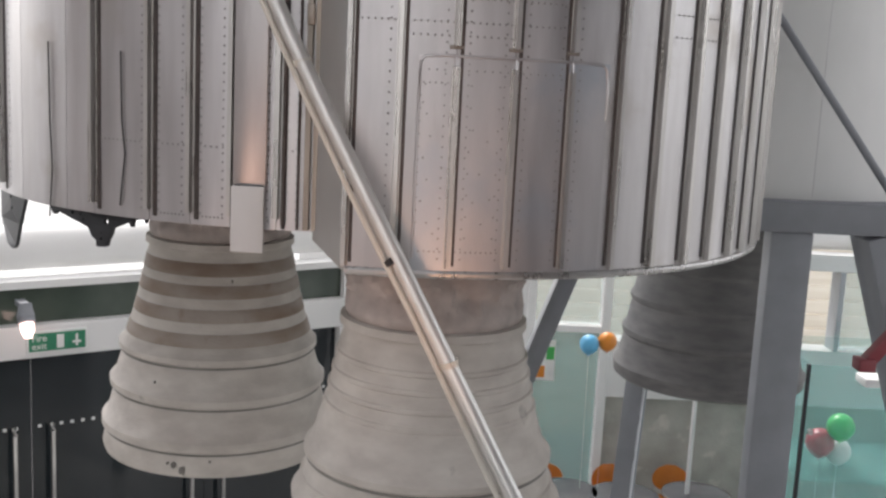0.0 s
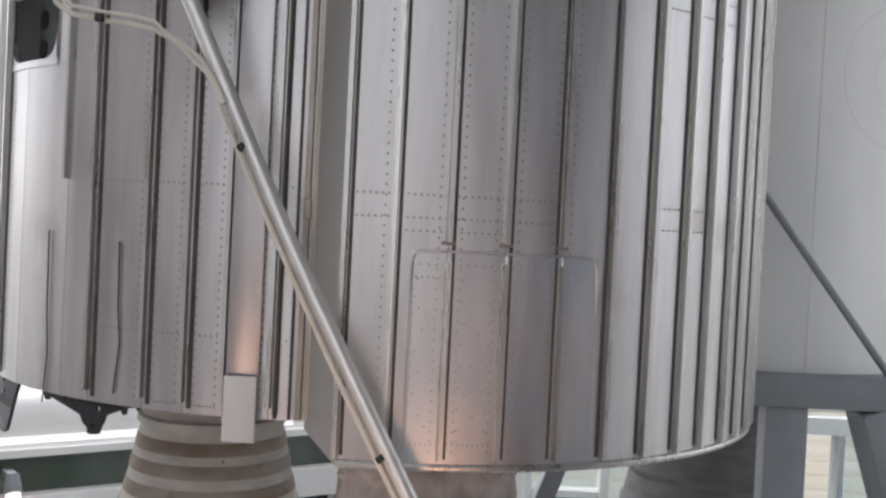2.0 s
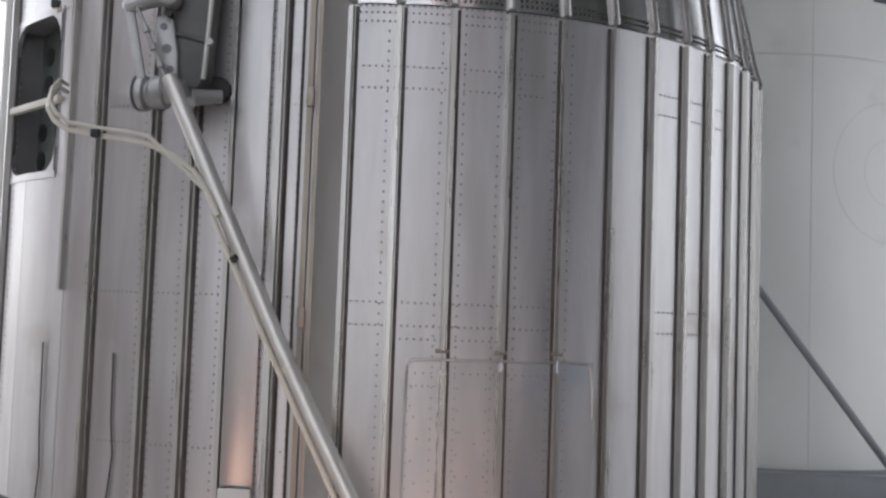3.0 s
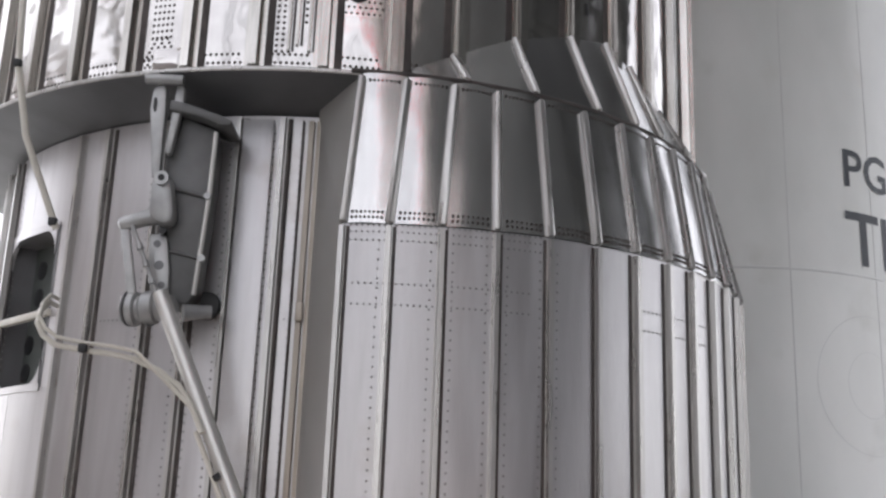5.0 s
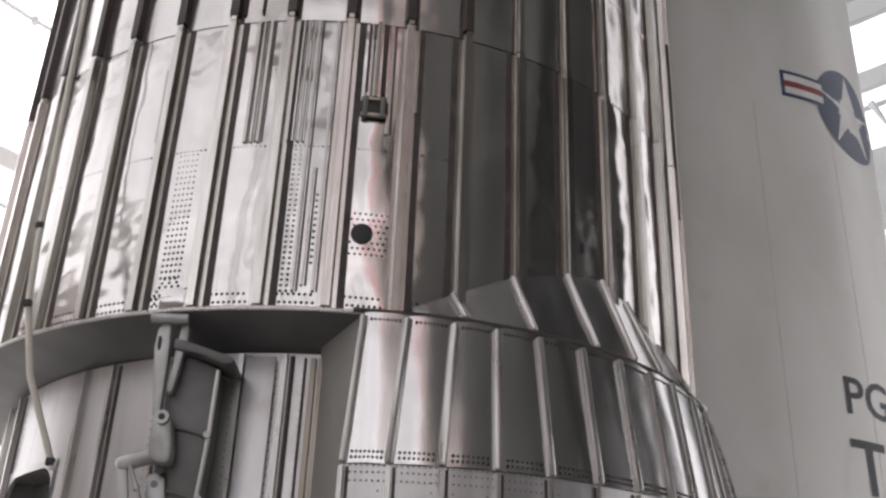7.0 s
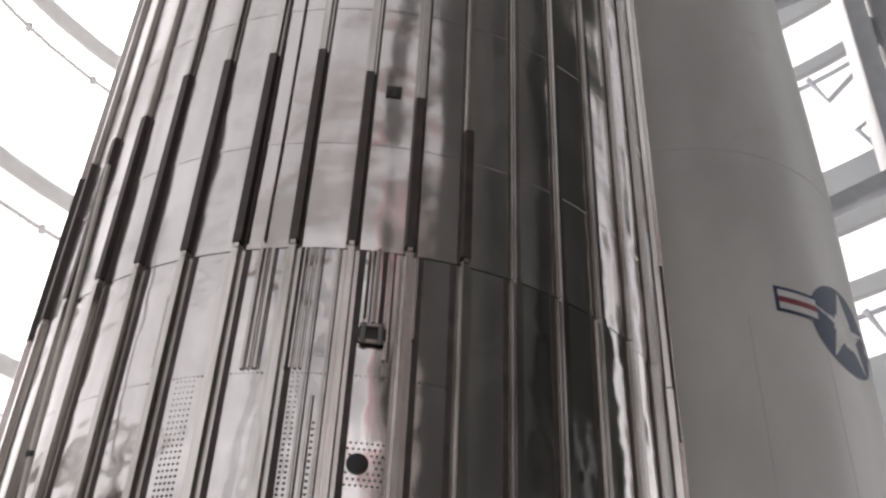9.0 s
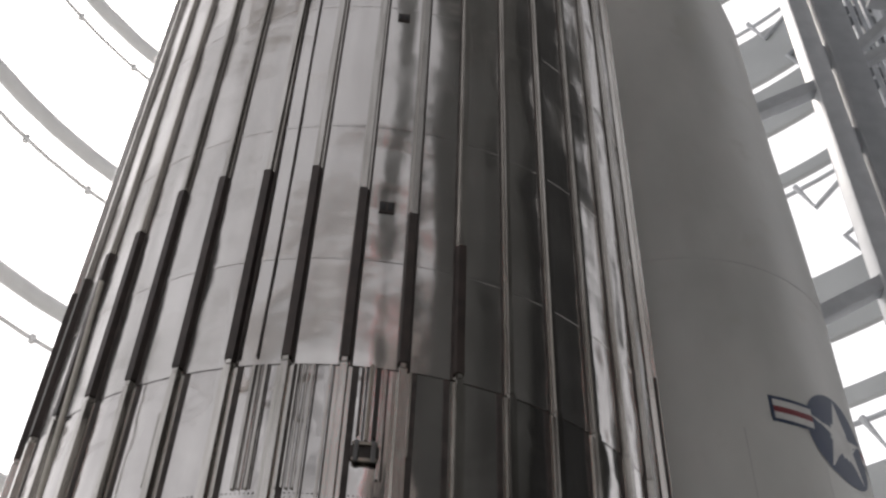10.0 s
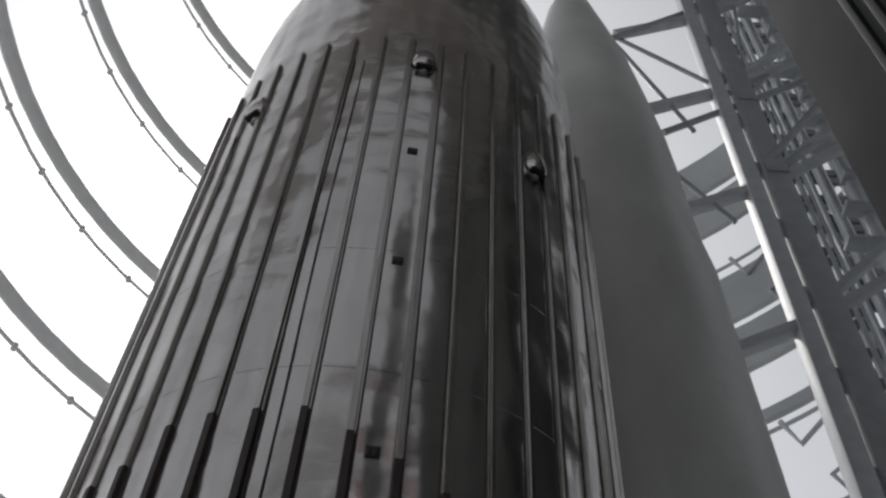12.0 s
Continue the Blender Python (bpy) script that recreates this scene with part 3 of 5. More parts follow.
for k in range(len(HUMP) - 1):
    bm = bmesh.new()
    top = [pol(TX, TY, TR + 0.012, HUMP[k][0] + (HUMP[k + 1][0] - HUMP[k][0]) * i / 3, HUMP[k][1] + (HUMP[k + 1][1] - HUMP[k][1]) * i / 3) for i in range(4)]
    a0, a1 = HUMP[k][0] * 1.06, HUMP[k + 1][0] * 1.06
    bot = [pol(TX, TY, shoulder(a), a, 6.536) for a in [a0 + (a1 - a0) * i / 3 for i in range(4)]]
    vt, vb = [bm.verts.new(p) for p in top], [bm.verts.new(p) for p in bot]
    for i in range(3):
        bm.faces.new((vt[i], vb[i], vb[i + 1], vt[i + 1]))
    bmesh.ops.recalc_face_normals(bm, faces=bm.faces)
    part("hump_panel", bm, M_CONE, rocket)
    if k:
        part("hump_rib", beam(top[0] + Vector((0, -0.004, 0)), bot[0] + Vector((0, -0.004, 0)), 0.028, 0.02, 0.006), M_RIB, rocket)


part("shoulder_seam", tube([pol(TX, TY, shoulder(a) - 0.002, a, 6.53) for a in range(6, 100, 2)], 0.008, 8), M_GAP, rocket)


# engines
def engine(cx, cy, zt, scorched):
    """A bell nozzle: fabric boot, stacked hoops that widen downwards, thick lip."""
    e = part("engine_nozzle", lathe([(0.285, zt - 0.06), (0.292, zt - 0.10), (0.30, zt - 0.13), (0.345, zt - 0.34), (0.388, zt - 0.475), (0.412, zt - 0.50), (0.412, zt - 0.52), (0.398, zt - 0.535), (0.426, zt - 0.63), (0.450, zt - 0.655), (0.448, zt - 0.68), (0.431, zt - 0.695), (0.457, zt - 0.79), (0.482, zt - 0.82), (0.482, zt - 0.85), (0.464, zt - 0.865), (0.478, zt - 0.93), (0.470, zt - 0.955), (0.440, zt - 0.95), (0.36, zt - 0.5), (0.26, zt - 0.1)], 72, cx, cy), M_NOZ, rocket, "grey coated bell nozzle with raised hoops")
    boot = bmesh.new()
    seg, rows = 108, []
    for j in range(11):
        u = j / 10
        r = 0.278 + 0.018 * math.sin(math.pi * u) + 0.006 * math.sin(3 * math.pi * u)
        z = zt + 0.12 - 0.19 * u
        ring = []
        for k in range(seg):
            c = Vector((math.cos(2 * math.pi * k / seg), math.sin(2 * math.pi * k / seg), 0))
            f = abs(noise.noise(Vector((c.x * 5 + u * 2.2, c.y * 5, u * 3.0)))) + 0.5 * noise.noise(Vector((c.x * 11, c.y * 11, u * 5)))
            ring.append(boot.verts.new(pol(cx, cy, r - 0.034 * f * math.sin(math.pi * min(1.0, u + 0.12)), 360 * k / seg, z + 0.008 * f)))
        rows.append(ring)
    for q0, q1 in zip(rows, rows[1:]):
        for k in range(seg):
            boot.faces.new((q0[k], q0[(k + 1) % seg], q1[(k + 1) % seg], q1[k]))
    bmesh.ops.recalc_face_normals(boot, faces=boot.faces)
    part("fabric_boot", boot, M_CLOTH, e, "wrinkled pinkish fabric boot")
    part("clamp_ring", lathe([(0.288, zt - 0.055), (0.305, zt - 0.06), (0.307, zt - 0.085), (0.29, zt - 0.09)], 72, cx, cy), M_NOZ, e)
    # thin dark ring under each hoop, painting in its shade line
    for r, z in ((0.4005, 0.534), (0.4335, 0.694), (0.4665, 0.864)):
        part("hoop_shade", lathe([(r - 0.004, zt - z + 0.005), (r + 0.003, zt - z + 0.004), (r + 0.004, zt - z - 0.005), (r - 0.002, zt - z - 0.006)], 72, cx, cy), M_DARKMARK, e)
    if not scorched:
        for z in (0.18, 0.235, 0.29, 0.345, 0.41, 0.60, 0.76):
            r = 0.30 + (z - 0.13) * 0.214 if z < 0.5 else (0.4178 if z == 0.60 else 0.4488)
            part("hoop_ridge", lathe([(r - 0.003, zt - z + 0.010), (r + 0.005, zt - z + 0.005), (r + 0.007, zt - z - 0.006), (r, zt - z - 0.012)], 72, cx, cy), M_NOZ, e)
    if scorched:
        def bell(z):
            return 0.30 + (z - 0.13) * 0.214 if z < 0.34 else 0.345 + (z - 0.34) * 0.3185
        for z0 in (0.135, 0.222, 0.315, 0.408):
            r0, r1 = bell(z0), bell(z0 + 0.048)
            part("scorched_band", lathe([(r0, zt - z0 + 0.003), (r0 + 0.0025, zt - z0), (r1 + 0.0025, zt - z0 - 0.048), (r1, zt - z0 - 0.051)], 72, cx, cy), M_BROWN, e, "scorched brown hoop")
        for a, z, w, h in ((-9, 0.905, 0.011, 0.014), (-5.5, 0.925, 0.008, 0.016), (-4.2, 0.925, 0.006, 0.02), (-12, 0.90, 0.006, 0.006), (8, 0.885, 0.006, 0.004), (16, 0.66, 0.004, 0.005), (-24, 0.60, 0.004, 0.005), (20, 0.20, 0.005, 0.008)):
            r = 0.479 if z > 0.87 else 0.446 if z > 0.6 else 0.425 if z > 0.5 else 0.317
            bm = bmesh.new()
            add_tube(bm, [(0, 0.004, 0), (0, -0.003, 0)], 1.0, 7)
            for v in bm.verts:
                v.co = Vector((v.co.x * w, v.co.y, v.co.z * h + zt - z))
            bmesh.ops.recalc_face_normals(bm, faces=bm.faces)
            part("chip", bm, M_DARKMARK, e).matrix_basis = turn(cx, cy, a) @ Matrix.Translation((0, -r, 0))
    return e


engine(-0.90, 5.78, 4.36, True)
engine(0.01, 4.78, 4.29, False)

# ---------------------------------------------------------------- white rocket
white = thing("white_rocket", "white painted rocket with dark lettering and a star roundel", "rocket")
part("body", lathe([(HR, 4.42), (HR, 10.6), (1.205, 11.4), (1.175, 12.4), (1.155, 13.3), (1.14, 14.1), (1.085, 14.6), (1.05, 15.2), (1.02, 16.2), (0.985, 16.9), (0.88, 18.05), (0.73, 19.5), (0.56, 20.6), (0.37, 21.75), (0.30, 22.0), (0.0, 22.05)], 96, HX, HY), M_WHITE, white)
nz = part("engine_nozzle", lathe([(0.42, 4.3), (0.445, 4.0), (0.478, 3.95), (0.478, 3.92), (0.462, 3.90), (0.495, 3.74), (0.512, 3.72), (0.512, 3.70), (0.50, 3.68), (0.53, 3.53), (0.55, 3.51), (0.55, 3.48), (0.535, 3.46), (0.568, 3.32), (0.595, 3.29), (0.585, 3.22), (0.56, 3.2), (0.4, 4.2)], 72, HX - 0.02, HY), M_TNOZ, white, "dark grey bell nozzle")

# ---------------------------------------------------------------- support frame for the white rocket
stand = thing("rocket_stand", "dark grey painted steel stand that carries the white rocket", "stand")
part("beam", box((1.52, 6.3, 4.355), (4.2, 6.42, 4.50), 0.01), M_STEEL, stand)
part("post", box((1.595, 6.34, FLOOR), (1.80, 6.46, 4.352), 0.01), M_STEEL, stand)
part("post", beam((2.14, 6.42, 4.36), (3.2, 6.42, FLOOR), 0.24, 0.2), M_STEEL, stand)
part("brace_rod", tube([(1.40, 6.45, 5.572), (2.9, 6.45, 3.625)], 0.019, 12), M_STEEL, stand)
part("inclined_leg", beam((1.42, 8.2, 3.5), (1.25, 8.0, FLOOR), 0.13, 0.08), M_STEEL, stand)

# ---------------------------------------------------------------- strut
strut = thing("support_strut", "slanting aluminium tube strut with a cream cable tied along it", "strut")
STRUT_R = 0.0235
STRUT = [Vector((-0.745, 4.330, 5.787)), Vector((-0.379, 4.220, 5.035)), Vector((0.219, 3.970, 3.973))]
def strut_pt(z):
    a, b = STRUT[:2] if z > STRUT[1].z else STRUT[1:]
    return b + (a - b) * ((z - b.z) / (a.z - b.z))
part("tube", tube([strut_pt(z) for z in (5.83, 5.6, 5.3, 5.1, 4.9, 4.5, 3.0, FLOOR)], STRUT_R, 20), M_POLE, strut)


# ---------------------------------------------------------------- details on the silver rocket
def on_skin(name, cx, cy, r, deg, bm, material, parent=None, label=""):
    """Places a mesh, drawn facing -y at radius 0, on a cylinder at an angle."""
    ob = link(name, bm, material, parent or rocket, label)
    ob.matrix_basis = turn(cx, cy, deg) @ Matrix.Translation((0, -r, 0))
    return ob


def disc(r, d, seg=24, z=0.0, x=0.0):
    """A short round boss that faces -y."""
    bm = bmesh.new()
    add_tube(bm, [(x, 0.0, z), (x, -d * 0.8, z), (x, -d, z)], [r, r, r * 0.9], seg)
    bmesh.ops.recalc_face_normals(bm, faces=bm.faces)
    return bm


# dark strip beside each stringer, painting in its shadowed side
joint = to_mesh("shade_strip", hat_rib(RB, 0.016, 0.004, 4.54, 6.45), M_GAP)
for a in BAY_RIBS:
    if a not in (-47, -34.8):
        shared("shade_strip", joint, rocket, turn(TX, TY, a + 0.86))
joint = to_mesh("shade_strip", hat_rib(BR, 0.011, 0.004, 4.48, 6.04), M_GAP)
for a in FAIR_RIBS:
    shared("shade_strip", joint, rocket, turn(BX, BY, a + (0.64 if a < 16 else -0.64 if a < 30 else -1.05)))
joint = to_mesh("shade_strip", hat_rib(TR, 0.028, 0.004, 6.54, 7.66), M_GAP)
joint2 = to_mesh("shade_strip", hat_rib(TR, 0.012, 0.004, 7.67, 12.6), M_GAP)
for a in RIB:
    shared("shade_strip", joint, rocket, turn(TX, TY, a + (1.6 if a < 16 or a > 200 else -1.6)))
    shared("shade_strip", joint2, rocket, turn(TX, TY, a + (0.95 if a < 16 or a > 200 else -0.95)))

# rivet rows
def row(a0, a1, z, step):
    n = max(1, int((a1 - a0) / step))
    return [(a0 + (a1 - a0) * i / n, z) for i in range(n + 1)]
def column(a, z0, z1, step):
    n = int((z1 - z0) / step)
    return [(a, z0 + (z1 - z0) * i / n) for i in range(n + 1)]
spots = []
for z in (5.872, 5.811):
    spots += row(-4.6, 17.5, z, 0.75) + row(35.5, 50, z, 0.8)
for z in (5.212, 5.148):
    spots += row(-5.0, 18.5, z, 0.75) + row(35, 45, z, 0.9)
spots += row(1.0, 12.5, 5.112, 0.8) + row(2.0, 18.8, 5.02, 0.9)
for z in (6.045, 6.025, 6.0):
    spots += row(-5.2, 19, z, 0.7)
for a in (4.9, 7.6, 11.9, 14.6, 19.0, 21.4, -1.6):
    spots += column(a, 4.5, 6.0, 0.028)
for a, z in ((2.6, 4.98), (2.4, 4.93), (2.9, 4.90), (3.4, 4.84), (2.7, 4.78), (3.2, 4.72), (2.6, 4.66), (3.4, 4.60), (4.2, 4.57), (8.4, 4.86), (10.2, 4.83), (9.4, 4.74), (8.8, 4.66), (10.8, 4.67), (9.9, 4.60)):
    spots.append((a, z))
spots += row(2, 12, 4.52, 0.6) + column(2.1, 4.6, 4.95, 0.032) + row(2.4, 5.2, 4.985, 0.7) + column(8.0, 4.56, 4.98, 0.06) + column(11.4, 4.56, 4.98, 0.06)
rivets("rivets", BX, BY, BR + 0.0025, spots, 0.0037, M_RIVET, rocket)
spots = []
for z in (5.22, 4.762, 5.80):
    for a0, a1 in ((-28, -21.5), (-18.8, -15.0), (-12.8, -9.6), (-7.2, -3.6), (-1.5, 1.2)):
        spots += row(a0, a1, z, 0.72)
for a0, a1 in ((-18.8, -15), (-12.8, -9.6), (-7, -3.6)):
    spots += row(a0, a1, 4.55, 0.5)
for a in (-9.6, -7.2, -3.7, -1.3, 0.0, 1.6, -52.0, -57.5, -15.2, -12.6, -21.2, -18.6):
    spots += column(a, 4.56, 6.4, 0.026)
rivets("rivets", TX, TY, RB + 0.001, spots, 0.0038, M_RIVET, rocket)
spots = []
for k in range(-9, 2):
    a = 2.75 + 8 * k
    spots += row(a + 1.8, a + 6.4, 6.562, 0.62) + row(a + 2.1, a + 6.1, 6.590, 0.62)
    spots += row(a + 1.8, a + 6.4, 7.135, 0.55)
spots += row(11.5, 18, 7.14, 0.55) + column(12.2, 6.7, 7.1, 0.03) + column(17.0, 6.66, 7.1, 0.03)
for a in (-4.2, -3.5, -2.8, -2.1):
    spots += column(a, 6.60, 7.12, 0.019)
for a in (-0.9, 0.5):
    spots += column(a, 6.70, 6.95, 0.021)
for a in (-18.2, -17.6, -17.0, -16.4, -15.8):
    spots += column(a, 6.66, 7.12, 0.021)
for k in range(7):
    spots += row(-17.6 - 0.28 * k, -16.2 + 0.28 * k, 6.655 - 0.014 * k, 0.7)
for i in range(9):
    for j in range(8):
        x, z = (i - 4) * 0.7, (j - 3.5) * 0.021
        if math.hypot(x * 0.0266, z) > 0.045:
            spots.append((6.3 + x * 0.95 + (0.3 if j % 2 else 0), 6.815 + z))
rivets("rivets", TX, TY, TR + 0.001, spots, 0.0056, M_STRIP, rocket)

# narrow extra stringers on the lower tank course
for a, z0, z1, w in ((-9.6, 7.15, 7.66, 0.016), (-7.9, 7.15, 7.66, 0.016), (-8.8, 7.15, 7.66, 0.01), (-4.1, 7.15, 7.66, 0.008), (-3.4, 7.15, 7.66, 0.008), (-2.7, 7.15, 7.66, 0.008), (-2.0, 7.15, 7.66, 0.008), (-1.4, 6.6, 7.66, 0.012), (1.0, 6.6, 7.66, 0.012), (-0.4, 6.62, 7.05, 0.01), (5.6, 7.34, 7.66, 0.012), (6.9, 7.34, 7.66, 0.012), (8.4, 7.2, 7.66, 0.014), (12.0, 7.3, 7.66, 0.01), (-22.5, 7.2, 7.5, 0.01)):
    part("thin_stringer", hat_rib(TR, w, 0.012, z0, z1), M_RIBT, rocket).matrix_basis = turn(TX, TY, a)
    # dark strip for the thin stringer's shadowed side
    part("shade_strip", hat_rib(TR, 0.008, 0.004, z0, z1), M_GAP, rocket).matrix_basis = turn(TX, TY, a + 0.5)
# access hole in its riveted plate, small slot, vents
part("cover_plate", arc_panel(TR + 0.0015, 3.1, 6.73, 6.90, 0.003, 8), M_TANK_LOW, rocket).matrix_basis = turn(TX, TY, 6.3)
on_skin("access_hole", TX, TY, TR + 0.003, 6.3, disc(0.036, 0.004, 28, 6.815), M_BLACK, None, "round black access hole")
on_skin("slot", TX, TY, TR, 37.4, box((-0.007, -0.006, 6.925), (0.007, 0.002, 6.97), 0.002), M_BLACK)
fitting = on_skin("latch_fitting", TX, TY, TR, 6.6, box((-0.05, -0.014, 7.27), (0.05, 0.0, 7.325), 0.004), M_STRIP)
for x in (-0.03, 0.03):
    part("latch_bar", box((x - 0.009, -0.026, 7.255), (x + 0.009, -0.012, 7.34), 0.003), M_BRKT, fitting)
for z in (7.265, 7.33):
    part("latch_bar", box((-0.045, -0.024, z - 0.007), (0.045, -0.011, z + 0.007), 0.003), M_RIBTAN, fitting)
part("latch_rod", tube([(0, -0.02, 7.34), (0, -0.02, 7.66)], 0.008, 8), M_RIBTAN, fitting)
for x in (-0.03, 0.03):
    part("latch_rail", box((x - 0.006, -0.012, 7.36), (x + 0.006, 0.0, 7.655), 0.002), M_STRIP, fitting)
for a, z, s in ((6.6, 8.495, 0.032), (6.55, 9.863, 0.03), (6.6, 11.01, 0.032)):
    v = on_skin("vent", TX, TY, TR, a, box((-s, -0.008, z - s), (s, 0.0, z + s), 0.002), M_STRIP)
    for k in (-1, 1):
        part("vent_hole", box((k * s * 0.5 - s * 0.36, -0.011, z - s * 0.7), (k * s * 0.5 + s * 0.36, -0.0085, z + s * 0.7), 0.001), M_BLACK, v)
for a, z in ((6.7, 12.2), (39.7, 11.45), (-39.6, 11.95)):
    bm = bmesh.new()
    bmesh.ops.create_uvsphere(bm, u_segments=20, v_segments=12, radius=1.0)
    for v in bm.verts:
        v.co = Vector((v.co.x * 0.095, v.co.y * 0.08, v.co.z * (0.22 if v.co.z > 0 else 0.09) + z))
    sc = on_skin("air_scoop", TX, TY, TR, a, bm, M_TANK, None, "rounded steel blister with an open dark mouth")
    part("scoop_mouth", box((-0.06, -0.06, z - 0.085), (0.06, -0.005, z - 0.05), 0.012), M_BLACK, sc)
# two thin wires down the upper tank
for a in (-12.2, -9.6):
    part("tank_wire", tube([pol(TX, TY, TR + 0.006, a + 0.25 * math.sin(z * 1.7), z) for z in [7.7 + 0.35 * k for k in range(14)]], 0.005, 6), M_STRIP, rocket)
# faint girth seams on the upper tank courses
for z in (8.2, 9.01, 9.95, 11.2):
    part("seam_band", lathe([(TR, z - 0.011), (TR + 0.0025, z - 0.009), (TR + 0.0025, z + 0.009), (TR, z + 0.011)], 120, TX, TY), M_TANK, rocket)

# open hatch in the bay: perforated bulkhead, edge frame, rail
on_skin("hatch_bulkhead", TX, TY, RB - 0.1, -46.5, box((-0.26, 0, 5.56), (0.26, 0.012, 6.2)), M_BULK, None, "dark perforated bulkhead inside the open hatch")
for i, x in enumerate((-0.14, 0.0, 0.14)):
    for z in (5.68, 5.78, 5.95, 6.05):
        on_skin("bulkhead_hole", TX, TY, RB - 0.1, -46.5, disc(0.034, 0.004, 18, z, x + (0.03 if z > 5.9 else 0)), M_BLACK)
on_skin("hatch_rail", TX, TY, RB - 0.01, -46.5, box((-0.22, -0.012, 5.835), (0.2, 0.012, 5.86), 0.005), M_CABLE)
for a in (-55.0, -38.4):
    part("hatch_jamb", hat_rib(RB - 0.1, 0.02, 0.1, 5.60, 6.15), M_FLANGE, rocket).matrix_basis = turn(TX, TY, a)
for a0, a1, z in ((-55, -38.4, 5.60), (-55, -38.4, 6.15)):
    part("hatch_lip", arc_panel(RB + 0.004, (a1 - a0) / 2, z - 0.012, z + 0.012, 0.1, 6), M_SKIRT, rocket).matrix_basis = turn(TX, TY, (a0 + a1) / 2)
def corner(a, z, da, dz):
    """Fills one hatch corner, leaving a quarter-round edge."""
    bm = bmesh.new()
    front = [pol(TX, TY, RB + 0.003, a, z)] + [pol(TX, TY, RB + 0.003, a + da * (1 - math.sin(k * math.pi / 16)), z + dz * (1 - math.cos(k * math.pi / 16))) for k in range(9)]
    f = [bm.verts.new(p) for p in front]
    b = [bm.verts.new(p + (Vector((TX, TY, p.z)) - p).normalized() * 0.014) for p in front]
    n = len(f)
    for i in range(1, n - 1):
        bm.faces.new((f[0], f[i], f[i + 1]))
        bm.faces.new((b[0], b[i + 1], b[i]))
    for i in range(n):
        bm.faces.new((f[i], b[i], b[(i + 1) % n], f[(i + 1) % n]))
    bmesh.ops.recalc_face_normals(bm, faces=bm.faces)
    part("hatch_corner", bm, M_SKIRT, rocket, "", False)


for a, da in ((-54.6, 4.4), (-38.8, -3.0)):
    for z, dz in ((5.612, 0.08), (6.138, -0.09)):
        corner(a, z, da, dz)
# wires on the bay skin
for a, z0, z1 in ((-38.3, 4.55, 5.05), (-24.2, 4.62, 5.03)):
    part("surface_wire", tube([pol(TX, TY, RB + 0.006, a - 0.2, z1), pol(TX, TY, RB + 0.006, a, (z0 + z1) / 2), pol(TX, TY, RB + 0.006, a + 0.5, z0 + 0.1), pol(TX, TY, RB + 0.006, a - 0.3, z0 - 0.06)], 0.0026, 6), M_BLACK, rocket)
# tab plate at the bay's foot and tarnished closing strips
on_skin("tab_plate", TX, TY, RB + 0.035, -5.8, box((-0.05, -0.006, 4.458), (0.05, 0.004, 4.655), 0.003), M_CHEEK, None, "plain aluminium tab plate hanging at the foot")
on_skin("tab_backing", TX, TY, RB + 0.02, -5.8, box((-0.05, -0.004, 4.655), (0.05, 0.004, 6.44), 0.003), M_SKIRT)
for a, w, m in ((0.2, 0.007, M_GAP), (1.3, 0.022, M_RIBTAN), (2.3, 0.018, M_RIBTAN), (-1.6, 0.010, M_GAP)):
    part("closing_strip", hat_rib(RB, w, 0.02, 4.53, 6.44), m, rocket).matrix_basis = turn(TX, TY, a)
for z in (5.16, 5.82):
    on_skin("strip_latch", TX, TY, RB + 0.02, 1.4, box((-0.012, -0.012, z - 0.03), (0.012, 0.0, z + 0.03), 0.004), M_RIBTAN)
# black perforated plates under the bay
def hanger(name, outline, holes, label):
    """A thin black plate with round holes, bent to the bay's curve; outline and holes in degrees and heights."""
    cu = bpy.data.curves.new("outline", "CURVE")
    cu.dimensions, cu.fill_mode, cu.extrude = "2D", "BOTH", 0.006
    rings = [[(radians(a) * RB, z) for a, z in outline]]
    for a, z, r in holes:
        rings.append([(radians(a) * RB + r * math.cos(k * math.pi / 6), z + r * math.sin(k * math.pi / 6)) for k in range(12)])
    for ring in rings:
        sp = cu.splines.new("POLY")
        sp.points.add(len(ring) - 1)
        for p, (x, z) in zip(sp.points, ring):
            p.co = (x, z, 0, 1)
        sp.use_cyclic_u = True
    tmp = bpy.data.objects.new("outline", cu)
    scene.collection.objects.link(tmp)
    bpy.context.view_layer.update()
    me = bpy.data.meshes.new_from_object(tmp.evaluated_get(bpy.context.evaluated_depsgraph_get()))
    bpy.data.objects.remove(tmp)
    bm = bmesh.new()
    bm.from_mesh(me)
    bpy.data.meshes.remove(me)
    for v in bm.verts:
        v.co = pol(TX, TY, RB - 0.02 + v.co.z, math.degrees(v.co.x / RB), v.co.y)
    bmesh.ops.recalc_face_normals(bm, faces=bm.faces)
    return part(name, bm, M_DARK, rocket, label, False)


